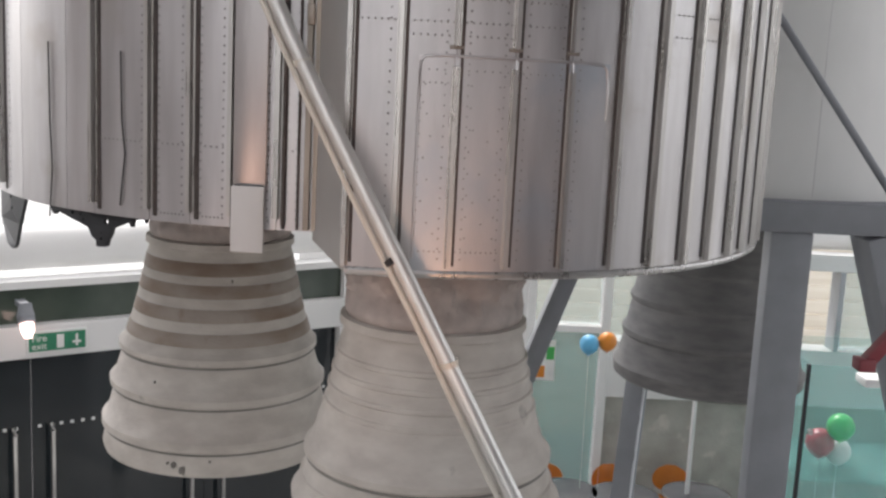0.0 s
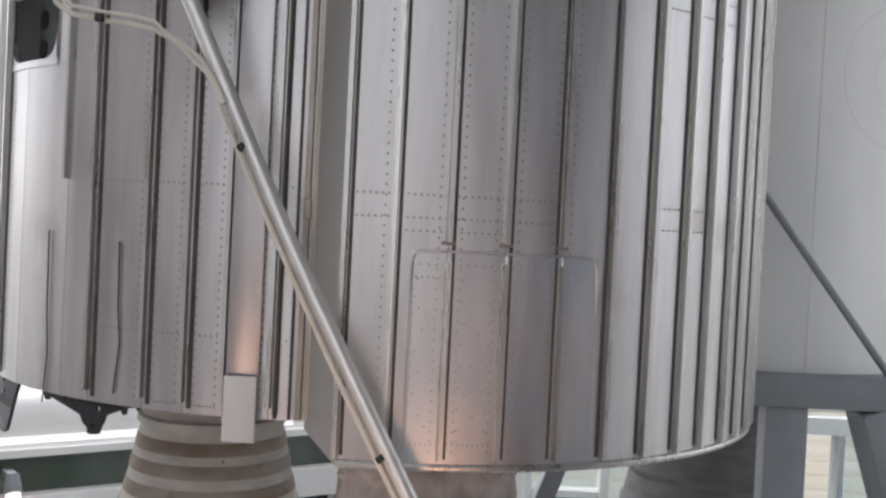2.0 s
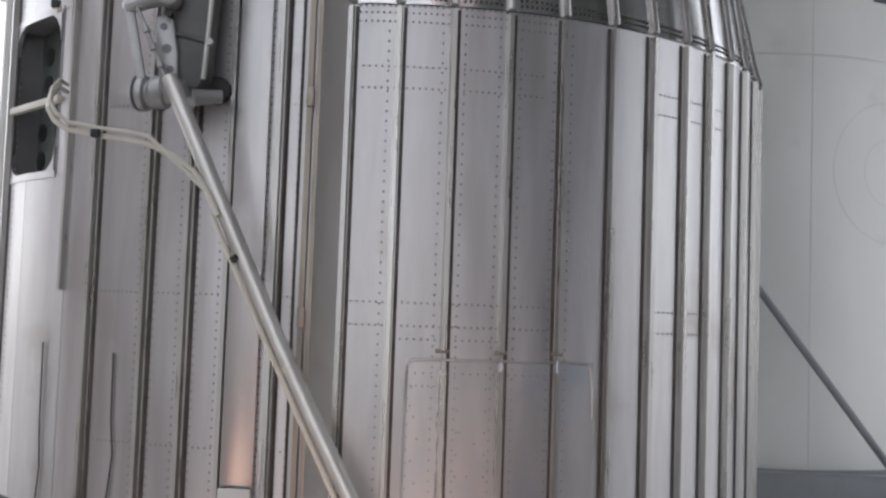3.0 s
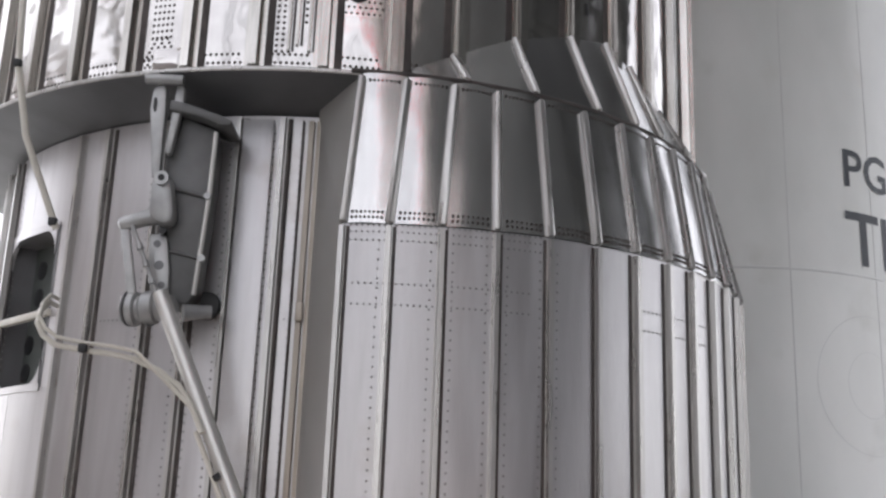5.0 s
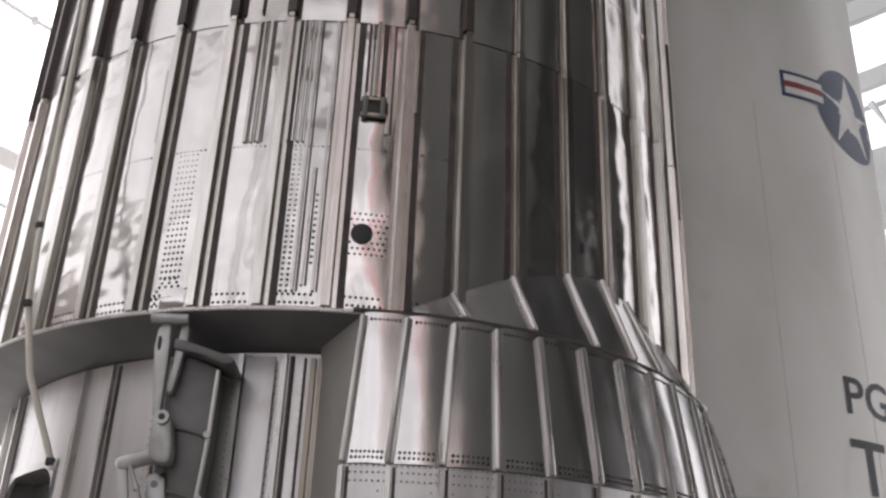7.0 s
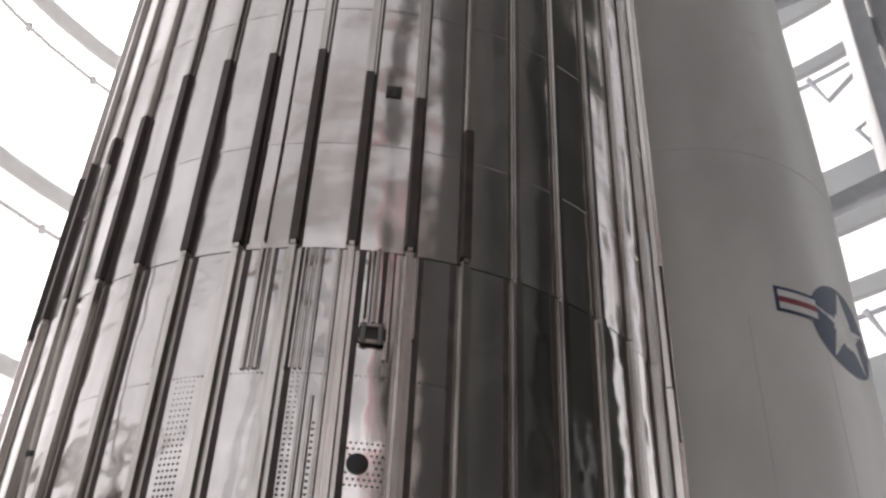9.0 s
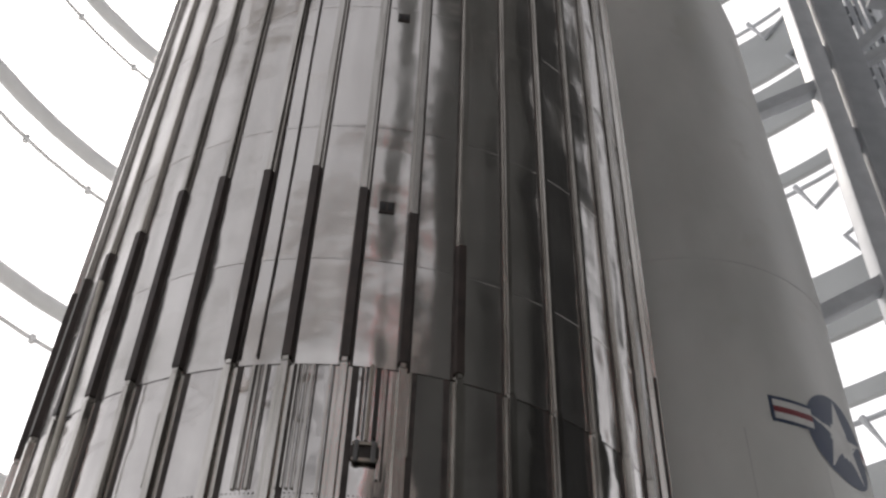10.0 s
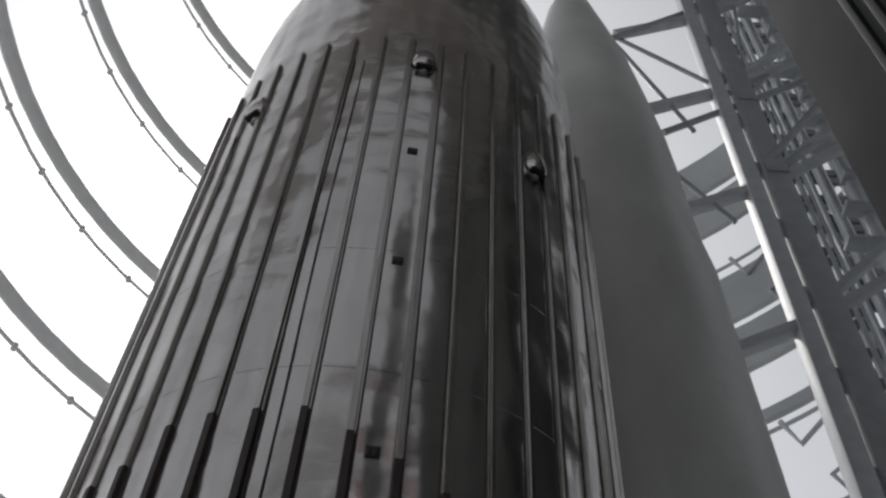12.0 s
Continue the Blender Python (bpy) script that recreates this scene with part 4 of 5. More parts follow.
hanger("hanger_plate", [(-40.2, 4.535), (-39.9, 4.515), (-39.3, 4.496), (-38.7, 4.495), (-38.2, 4.508), (-31.3, 4.472), (-30.6, 4.446), (-29.7, 4.434), (-29.7, 4.418), (-29.4, 4.414), (-27.9, 4.418), (-27.6, 4.422), (-27.4, 4.44), (-26.9, 4.457), (-26.5, 4.481), (-23.8, 4.506), (-23.4, 4.492), (-23.1, 4.493), (-22.9, 4.514), (-21.3, 4.52), (-21.0, 4.509), (-20.8, 4.525), (-20.8, 4.538), (-29.8, 4.538)],
       [(-34.5, 4.512, 0.007), (-32.8, 4.510, 0.005), (-32.3, 4.495, 0.006), (-27.8, 4.499, 0.009), (-28.7, 4.442, 0.006), (-28.7, 4.461, 0.004)], "black perforated hanger plate")
hanger("hanger_plate", [(-68.0, 4.535), (-47.9, 4.535), (-48.0, 4.515), (-50.4, 4.423), (-52.4, 4.343), (-53.6, 4.328), (-55.2, 4.325), (-58.0, 4.335), (-67.0, 4.40)],
       [(-54.8, 4.512, 0.010), (-54.4, 4.471, 0.009)], "black perforated hanger plate")

# ---------------------------------------------------------------- white rocket details
def bend(bm, deg, z, out=0.003):
    """Lays a flat drawing (x, z) on the white rocket's skin, centred at deg and height z."""
    for v in bm.verts:
        a = radians(deg) + v.co.x / HR
        v.co = Vector((HX + (HR + out) * math.sin(a), HY - (HR + out) * math.cos(a), z + v.co.z))
    bmesh.ops.recalc_face_normals(bm, faces=bm.faces)
    return bm


def fan(points, n=5):
    """A filled outline, star-shaped about 0, cut into rings."""
    bm = bmesh.new()
    rings = [[bm.verts.new((x * t / n, 0, z * t / n)) for x, z in points] for t in range(1, n + 1)]
    c = bm.verts.new((0, 0, 0))
    k = len(points)
    for i in range(k):
        bm.faces.new((c, rings[0][i], rings[0][(i + 1) % k]))
        for a, b in zip(rings, rings[1:]):
            bm.faces.new((a[i], b[i], b[(i + 1) % k], a[(i + 1) % k]))
    return bm


def bar(x0, x1, z0, z1, n=8):
    bm = bmesh.new()
    lo = [bm.verts.new((x0 + (x1 - x0) * i / n, 0, z0)) for i in range(n + 1)]
    hi = [bm.verts.new((x0 + (x1 - x0) * i / n, 0, z1)) for i in range(n + 1)]
    for i in range(n):
        bm.faces.new((lo[i], lo[i + 1], hi[i + 1], hi[i]))
    return bm


SD, SZ, SR = 41.5, 9.12, 0.33
round_pts = [(SR * math.sin(2 * math.pi * k / 40), SR * math.cos(2 * math.pi * k / 40)) for k in range(40)]
star_pts = []
for k in range(10):
    r = SR * (0.93 if k % 2 == 0 else 0.36)
    star_pts.append((r * math.sin(math.pi * k / 5), r * math.cos(math.pi * k / 5)))
roundel = part("roundel_disc", bend(fan(round_pts), SD, SZ, 0.003), M_BLUE, white, "navy star roundel with side bars")
part("star", bend(fan(star_pts), SD, SZ, 0.0045), M_STARW, roundel)
for s in (-1, 1):
    x0, x1 = (-0.59, -0.27) if s < 0 else (0.27, 0.59)
    part("bar_border", bend(bar(x0, x1, -0.04, 0.155), SD, SZ, 0.0026), M_BLUE, roundel)
    part("bar_white", bend(bar(x0 + 0.025, x1 - 0.0, -0.015, 0.13), SD, SZ, 0.0034), M_STARW, roundel)
    part("bar_red", bend(bar(x0 + 0.025, x1 - 0.0, 0.035, 0.08), SD, SZ, 0.0042), M_RED, roundel)


def lettering(text, deg, z, size):
    """Stencilled letters, laid round the skin from deg on."""
    cu = bpy.data.curves.new("lettering", "FONT")
    cu.body, cu.size, cu.resolution_u = text, size, 3
    cu.offset = size * 0.012
    tmp = bpy.data.objects.new("lettering", cu)
    scene.collection.objects.link(tmp)
    bpy.context.view_layer.update()
    me = bpy.data.meshes.new_from_object(tmp.evaluated_get(bpy.context.evaluated_depsgraph_get()))
    bpy.data.objects.remove(tmp)
    bm = bmesh.new()
    bm.from_mesh(me)
    bpy.data.meshes.remove(me)
    bmesh.ops.triangulate(bm, faces=bm.faces[:])
    bmesh.ops.subdivide_edges(bm, edges=[e for e in bm.edges if abs(e.verts[0].co.x - e.verts[1].co.x) > 0.05], cuts=2)
    for v in bm.verts:
        v.co = Vector((v.co.x, 0, v.co.y))
    return part("lettering", bend(bm, deg, z, 0.003), M_TEXT, white, "charcoal stencilled letters")


lettering("PGM", 20.2, 7.065, 0.30)
lettering("THOR", 20.4, 6.63, 0.42)
for z in (6.57, 10.4):
    part("girth_seam", lathe([(HR, z - 0.006), (HR + 0.0025, z - 0.004), (HR + 0.0025, z + 0.004), (HR, z + 0.006)], 96, HX, HY), M_SEAMW, white)
for a in (4.5, 30):
    part("vertical_seam", hat_rib(HR, 0.006, 0.0015, 4.45, 9.0), M_SEAMW, white).matrix_basis = turn(HX, HY, a)
def ring_line(rx, rz, w, n=48):
    """A thin painted oval line."""
    bm = bmesh.new()
    lo = [bm.verts.new((rx * math.sin(2 * math.pi * k / n), 0, rz * math.cos(2 * math.pi * k / n))) for k in range(n)]
    hi = [bm.verts.new(((rx + w) * math.sin(2 * math.pi * k / n), 0, (rz + w) * math.cos(2 * math.pi * k / n))) for k in range(n)]
    for k in range(n):
        bm.faces.new((lo[k], lo[(k + 1) % n], hi[(k + 1) % n], hi[k]))
    return bm


part("patch_outline", bend(ring_line(0.33, 0.36, 0.004), 25.5, 5.99, 0.002), M_SEAMW, white)
part("patch_outline", bend(ring_line(0.15, 0.17, 0.003), 25.5, 5.99, 0.002), M_SEAMW, white)
part("base_ring", lathe([(HR + 0.002, 4.40), (HR + 0.03, 4.41), (HR + 0.03, 4.47), (HR + 0.002, 4.48)], 96, HX, HY), M_STEEL, white)

# ---------------------------------------------------------------- strut fittings, hinge, cables
for z, m in ((4.52, M_BLACK), (5.315, M_BLACK)):
    p = strut_pt(z)
    d = (strut_pt(z - 0.03) - p)
    part("clip", tube([p - d * 0.22 + Vector((-0.024, -0.012, 0)), p + d * 0.22 + Vector((-0.021, -0.012, 0))], 0.013, 12), m, strut, "black clamp")
for z in (3.85, 4.27, 5.02):
    p = strut_pt(z)
    part("cable_tie", tube([p + Vector((0, 0, 0.008)), p - Vector((-0.004, 0, 0.008))], STRUT_R + 0.003, 16), M_CABLE, strut)
run = [strut_pt(z) + Vector((-0.030, -0.01, -0.01 + 0.006 * math.sin(z * 9))) for z in [5.45 - 0.18 * k for k in range(23)]]
part("cable", tube(run, 0.0075, 8), M_CABLE, strut)

def plate(outline, y0, y1, bevel=0.004):
    """A flat casting: an outline in x and z, from depth y0 to y1, with rounded edges."""
    bm = bmesh.new()
    f = bm.faces.new([bm.verts.new((x, y0, z)) for x, z in outline])
    ext = bmesh.ops.extrude_face_region(bm, geom=[f])
    for v in ext["geom"]:
        if isinstance(v, bmesh.types.BMVert):
            v.co.y = y1
    bmesh.ops.recalc_face_normals(bm, faces=bm.faces)
    if bevel:
        bmesh.ops.bevel(bm, geom=bm.edges[:], offset=bevel, segments=2, affect="EDGES", profile=0.5)
    return bm


arm = thing("hinge_arm", "grey cast hinge arm linking the bay to the slanting strut", "bracket")
part("bearing_drum", tube([(-0.885, 4.395, 5.79), (-0.875, 4.393, 5.79), (-0.85, 4.388, 5.79), (-0.84, 4.386, 5.79), (-0.835, 4.385, 5.79), (-0.76, 4.37, 5.795), (-0.735, 4.365, 5.795), (-0.725, 4.363, 5.795)], [0.03, 0.046, 0.053, 0.05, 0.038, 0.038, 0.036, 0.024], 24), M_ARM, arm)
part("drum_collar", tube([(-0.822, 4.382, 5.792), (-0.815, 4.38, 5.792), (-0.785, 4.375, 5.795), (-0.778, 4.374, 5.795)], [0.042, 0.049, 0.049, 0.042], 24), M_ARM, arm)
for x in (-0.862, -0.80):
    part("drum_seam", tube([(x - 0.002, 4.386, 5.791), (x + 0.002, 4.385, 5.791)], 0.0535 if x < -0.85 else 0.0495, 24), M_FLANGE, arm)
part("back_bracket", plate([(-0.81, 6.42), (-0.665, 6.36), (-0.667, 6.15), (-0.679, 5.956), (-0.68, 5.85), (-0.70, 5.815), (-0.745, 5.81), (-0.81, 5.84)], 4.40, 4.53, 0.008), M_BRKT, arm, "dark grey box bracket")
for z in (6.155, 5.962):
    part("bracket_rib", tube([(-0.80, 4.396, z + 0.012), (-0.74, 4.394, z + 0.004), (-0.672, 4.394, z - 0.012)], 0.006, 8), M_BRKT, arm)
    part("rib_bolt", tube([(-0.668, 4.395, z - 0.013), (-0.668, 4.378, z - 0.013)], 0.011, 10), M_ARM, arm)
part("edge_rail", tube([(-0.662, 4.394, 6.35), (-0.665, 4.393, 6.15), (-0.676, 4.393, 5.956), (-0.683, 4.394, 5.84)], 0.0075, 10), M_POLE, arm, "thin bright rail")
part("bracket_cap", plate([(-0.80, 6.435), (-0.765, 6.428), (-0.63, 6.385), (-0.607, 6.373), (-0.61, 6.358), (-0.64, 6.356), (-0.72, 6.386), (-0.80, 6.40)], 4.345, 4.50, 0.007), M_BRKT, arm, "tapered grey arm")
part("side_bearing", tube([(-0.71, 4.40, 5.786), (-0.66, 4.42, 5.795), (-0.635, 4.43, 5.797)], [0.026, 0.02, 0.02], 18), M_ARM, arm)
part("side_cup", tube([(-0.668, 4.535, 5.832), (-0.664, 4.50, 5.832), (-0.664, 4.498, 5.832)], [0.04, 0.042, 0.036], 24), M_BLACK, arm, "round black socket")
part("elbow_link", tube([(-0.926, 4.333, 6.046), (-0.92, 4.333, 6.049), (-0.905, 4.333, 6.054), (-0.86, 4.333, 6.068), (-0.815, 4.333, 6.082), (-0.79, 4.333, 6.09)], [0.008, 0.019, 0.024, 0.024, 0.028, 0.024], 18), M_ARM, arm)
part("knuckle", plate([(-0.836, 6.165), (-0.825, 6.198), (-0.80, 6.212), (-0.782, 6.195), (-0.772, 6.15), (-0.762, 6.09), (-0.764, 6.058), (-0.785, 6.048), (-0.815, 6.058), (-0.836, 6.08)], 4.30, 4.365, 0.012), M_ARM, arm)
pin = part("pivot_pin", tube([(-0.803, 4.285, 6.185), (-0.803, 4.305, 6.185)], 0.021, 18), M_ARM, arm)
part("pin_hole", tube([(-0.803, 4.282, 6.185), (-0.803, 4.286, 6.185)], 0.010, 14), M_BLACK, pin)
part("lower_link", beam((-0.908, 4.335, 6.045), (-0.862, 4.34, 5.82), 0.022, 0.028, 0.005), M_ARM, arm)
part("lower_rod", tube([(-0.882, 4.318, 6.045), (-0.775, 4.325, 5.808)], 0.0065, 10), M_ARM, arm)
for z in (5.98, 5.93, 5.88):
    k = (6.045 - z) / 0.237
    part("rod_nut", tube([(-0.882 + 0.107 * k - 0.003, 4.317, z + 0.008), (-0.882 + 0.107 * k + 0.003, 4.317, z - 0.008)], 0.011, 8), M_ARM, arm)
mid = part("middle_link", plate([(-0.838, 6.03), (-0.80, 6.035), (-0.785, 6.02), (-0.768, 5.92), (-0.765, 5.83), (-0.80, 5.82), (-0.82, 5.87), (-0.836, 5.97)], 4.352, 4.372, 0.005), M_ARM, arm)
# grey discs paint the shade of holes; the link itself is uncut
for x, z, r in ((-0.812, 6.0, 0.011), (-0.80, 5.935, 0.014), (-0.787, 5.875, 0.011)):
    part("lightening_hole", tube([(x, 4.3505, z), (x, 4.353, z)], r, 16), M_FLANGE, mid)
part("stop_bolt", tube([(-0.795, 4.33, 6.035), (-0.795, 4.345, 6.035)], 0.011, 10), M_BLACK, arm)
up = part("upper_link", plate([(-0.850, 6.505), (-0.868, 6.478), (-0.872, 6.42), (-0.846, 6.205), (-0.832, 6.19), (-0.82, 6.205), (-0.824, 6.43), (-0.828, 6.485), (-0.838, 6.505)], 4.325, 4.358, 0.006), M_ARM, arm)
# thin black inlay paints the dark of a slot; the link is uncut
part("link_slot", plate([(-0.862, 6.45), (-0.855, 6.455), (-0.85, 6.44), (-0.851, 6.41), (-0.857, 6.405), (-0.862, 6.42)], 4.3235, 4.3265, 0.0), M_BLACK, up)
part("upper_link", plate([(-0.798, 6.505), (-0.782, 6.507), (-0.773, 6.49), (-0.772, 6.45), (-0.795, 6.28), (-0.806, 6.272), (-0.815, 6.285), (-0.806, 6.40)], 4.33, 4.36, 0.006), M_ARM, arm)
for ob in arm.children:
    if ob.name.split(".")[0] in ("upper_link", "lower_link", "lower_rod", "rod_nut", "middle_link", "knuckle", "elbow_link", "pivot_pin", "stop_bolt"):
        ob.location = (0.010, 0.03, -0.012)
part("link_head", tube([(-0.88, 4.345, 6.497), (-0.765, 4.345, 6.497)], 0.016, 14), M_ARM, arm)
part("mount_plate", box((-0.05, -0.008, 6.545), (0.05, 0.004, 6.62), 0.004), M_TANK_LOW, arm).matrix_basis = turn(TX, TY, -15.8) @ Matrix.Translation((0, -TR, 0))

wire = thing("cream_cable", "cream sheathed cable draped from the tank to the strut", "cable")
part("drop_line", tube([(-1.36, 4.42, 8.1), (-1.33, 4.40, 7.4), (-1.30, 4.36, 6.95), (-1.28, 4.33, 6.72), (-1.245, 4.28, 6.50), (-1.20, 4.30, 6.28), (-1.09, 4.34, 6.01)], 0.0105, 10), M_CABLE, wire)
loop = [(-1.16, 4.62, 5.835), (-1.125, 4.46, 5.815), (-1.12, 4.39, 5.775), (-1.108, 4.345, 5.73), (-1.085, 4.335, 5.695), (-1.045, 4.33, 5.668), (-0.963, 4.325, 5.654), (-0.88, 4.315, 5.645), (-0.81, 4.305, 5.632), (-0.735, 4.295, 5.60), (-0.67, 4.285, 5.555), (-0.625, 4.27, 5.495), (-0.59, 4.25, 5.43)]
part("loop_line", tube(loop, 0.0085, 8), M_CABLE, wire)
part("loop_line", tube([(x + 0.006, y - 0.01, z + 0.02) for x, y, z in loop[:9]] + [loop[11]], 0.006, 8), M_CABLE, wire)
for p in ((-1.245, 4.275, 6.50), (-1.29, 4.34, 6.80), (-1.1, 4.335, 6.03), (-0.957, 4.305, 5.656)):
    part("cable_clip", box((p[0] - 0.012, p[1] - 0.012, p[2] - 0.012), (p[0] + 0.012, p[1] + 0.012, p[2] + 0.012), 0.004), M_BLACK, wire)

# ---------------------------------------------------------------- entrance wall, on a slant
EW = pose(-2.74, 7.9, 0, 0, 0, 34)
def ew(name, lo, hi, material, label="", category="", bevel=0.0, kind="structure"):
    ob = link(name, box(lo, hi, bevel), material, smooth=False)
    ob.matrix_basis = EW
    return tagged(ob, label, category, kind=kind)
ew("wall_entrance", (-4, 0, 3.06), (2.6, 0.2, 3.28), M_WALL, "white fascia above the dark glass doors", "wall", 0.01)
ew("trim", (-4, 0.02, 3.52), (2.6, 0.18, 3.57), M_WALL, "white frame over the window band", "trim")
ew("window_1", (-4, 0.09, 3.28), (2.6, 0.11, 3.52), M_WBAND, "narrow dark glass window band", "window")
for x in (-2.4, -0.9, 1.02, 2.5):
    ew("window_mullion", (x, 0.03, 3.28), (x + 0.06, 0.17, 3.52), M_WALL, "white mullion of the window band", "trim")
ew("door_surround", (2.45, -0.02, FLOOR), (2.75, 0.2, 3.06), M_WALL, "white side panel beside the doors", "trim", 0.01)
for x in (-3.4, -2.2, -1.0, 0.2, 1.4):
    dr = tagged(link("glass_door", box((x + 0.0015, 0.06, FLOOR), (x + 1.1985, 0.085, 3.06), 0.001), M_DGLASS, smooth=False), "dark glass entrance door with steel pull handles", "door", "entrance doors")
    dr.matrix_basis = EW
    for hx in (0.12, 1.08):
        part("pull_handle", tube([(x + hx, 0.06, 2.58), (x + hx, 0.0, 2.6), (x + hx, -0.02, 2.56), (x + hx, -0.02, 1.35), (x + hx, 0.0, 1.31), (x + hx, 0.06, 1.33)], 0.017, 10), M_CHROME, dr)
    for k in range(16):
        part("dot", box((x + 0.04 + k * 0.07, 0.054, 2.57), (x + 0.062 + k * 0.07, 0.06, 2.59)), M_SIGNW, dr)
sign = tagged(link("exit_sign", box((0.17, -0.03, 3.11), (0.53, -0.003, 3.23), 0.004), M_GREEN, smooth=False), "green and white fire exit sign on the white fascia", "sign")
sign.matrix_basis = EW
part("running_figure_panel", box((0.345, -0.033, 3.125), (0.39, -0.030, 3.215)), M_SIGNW, sign)
part("arrow", box((0.465, -0.033, 3.13), (0.48, -0.030, 3.21)), M_SIGNW, sign)
part("arrow", box((0.445, -0.033, 3.15), (0.50, -0.030, 3.165)), M_SIGNW, sign)
part("sign_border", box((0.158, -0.026, 3.098), (0.542, -0.002, 3.242), 0.004), M_SIGNW, sign)
for word, z in (("Fire", 3.178), ("exit", 3.125)):
    cu = bpy.data.curves.new("word", "FONT")
    cu.body, cu.size, cu.extrude = word, 0.062, 0.001
    tmp = bpy.data.objects.new("word", cu)
    scene.collection.objects.link(tmp)
    bpy.context.view_layer.update()
    me = bpy.data.meshes.new_from_object(tmp.evaluated_get(bpy.context.evaluated_depsgraph_get()))
    bpy.data.objects.remove(tmp)
    bm = bmesh.new()
    bm.from_mesh(me)
    bpy.data.meshes.remove(me)
    for v in bm.verts:
        v.co = Vector((0.187 + v.co.x, -0.0315 + v.co.z, z + v.co.y))
    part("lettering", bm, M_SIGNW, sign, "", False)
lamp = thing("wall_spotlight", "lit spotlight on a bracket at the window band", "lamp", at=(0, 0, 0))
lamp.matrix_basis = EW
part("bracket", box((0.10, -0.12, 3.42), (0.16, 0.03, 3.46), 0.004), M_STEEL, lamp)
part("housing", tube([(0.13, -0.12, 3.46), (0.13, -0.14, 3.38), (0.13, -0.16, 3.34)], [0.04, 0.055, 0.06], 18), M_STEEL, lamp)
part("lens", tube([(0.13, -0.165, 3.335), (0.13, -0.19, 3.29), (0.13, -0.2, 3.25)], [0.044, 0.04, 0.022], 18), M_BULB, lamp)

# ring beam round the hall: a broad white tube
ringbeam = tagged(link("ring_beam", tube([EW @ Vector((x, 0.35, 3.74)) for x in (-4, -2, 0, 2.6)], 0.15, 20), M_WALL), "broad white tube running along the top of the wall", "beam", kind="structure")
ringbeam2 = tagged(link("ring_beam", tube([EW @ Vector((2.6, 0.35, 3.74)), (0.6, 10.2, 3.74), (2.5, 10.9, 3.74), (6, 11.2, 3.74)], 0.15, 20), M_WALL), "broad white tube running along the top of the wall", "beam", kind="structure")

# ---------------------------------------------------------------- far wall behind the cafe
WY = 10.6
def fw(name, lo, hi, m, label, category, bevel=0.0):
    return tagged(link(name, box((lo[0], WY + lo[1], lo[2]), (hi[0], WY + hi[1], hi[2]), bevel), m, smooth=False), label, category, kind="structure")
fw("wall_far", (1.6, 0, 2.2), (6.5, 0.25, 2.72), M_WALL, "white wall below the cafe windows", "wall")
fw("wall_far_base", (1.6, 0.05, FLOOR), (6.5, 0.3, 2.2), M_BASE, "grey lower wall beside the cafe tables", "wall")
fw("trim", (-1.2, 0, 3.45), (6.5, 0.2, 3.60), M_WALL, "white head frame of the windows", "trim")
# the grey of the two M_POSTD posts holds the shade on backlit white posts
for x, w, m in ((0.85, 0.08, M_WALL), (1.53, 0.08, M_WALL), (3.28, 0.05, M_POSTD), (3.62, 0.05, M_POSTD), (5.2, 0.08, M_WALL)):
    fw("trim", (x, -0.02, FLOOR if x < 1.6 else 2.72), (x + w, 0.2, 3.45), m, "slim painted window post", "trim", 0.008)
fw("window_2", (1.61, 0.1, 2.72), (3.3, 0.115, 3.45), M_GLASS, "clear glass window", "window")
fw("window_3", (3.7, 0.1, 2.72), (5.2, 0.115, 3.45), M_GLASS, "clear glass window", "window")
fw("window_4", (0.93, 0.1, FLOOR), (1.53, 0.12, 2.78), M_TGLASS, "tall teal tinted glass panel", "window")
fw("trim", (0.93, 0.02, 2.78), (1.53, 0.18, 2.84), M_WALL, "white transom over the teal glass", "trim")
fw("window_5", (0.93, 0.1, 2.84), (1.53, 0.115, 3.45), M_GLASS, "clear glass over the transom", "window")
fw("wall_white_panel", (-1.2, 0.0, FLOOR), (0.85, 0.2, 3.45), M_WALL, "white wall panel behind the engines", "wall")
clad = thing("outside_cladding", "pale timber boarding on the building outside", "facade", kind="structure")
for k in range(22):
    part("board", box((-1.5, 13.4, 0.6 + k * 0.17), (9, 13.46, 0.76 + k * 0.17), 0.006), M_BRICK, clad)

# ---------------------------------------------------------------- cafe
def balloon(x, y, z, r, m, label):
    bm = bmesh.new()
    bmesh.ops.create_uvsphere(bm, u_segments=24, v_segments=16, radius=r)
    for v in bm.verts:
        if v.co.z < 0:
            v.co.x *= 1 - 0.25 * (v.co.z / r) ** 2
            v.co.y *= 1 - 0.25 * (v.co.z / r) ** 2
            v.co.z *= 1.12
    e = thing("balloon", label, "balloon", "party balloons", at=(x, y, z))
    part("skin", bm, m, e)
    part("knot", tube([(0, 0, -r * 1.1), (0, 0, -r * 1.22)], [r * 0.05, r * 0.12], 8), m, e)
    part("string", tube([(0, 0, -r * 1.2), (0.01, 0.01, -0.5 * (z - FLOOR)), (0.0, 0.0, FLOOR - z)], 0.0012, 5), M_SIGNW, e)
balloon(1.26, 9.5, 2.96, 0.078, M_LBLUE, "light blue balloon tied beside the window")
balloon(1.405, 9.52, 2.985, 0.076, M_ORANGE, "orange balloon tied beside the window")
balloon(3.02, 8.75, 2.62, 0.10, M_BGREEN, "green balloon in the glass case")
balloon(2.90, 8.8, 2.48, 0.105, M_BRED, "crimson balloon in the glass case")
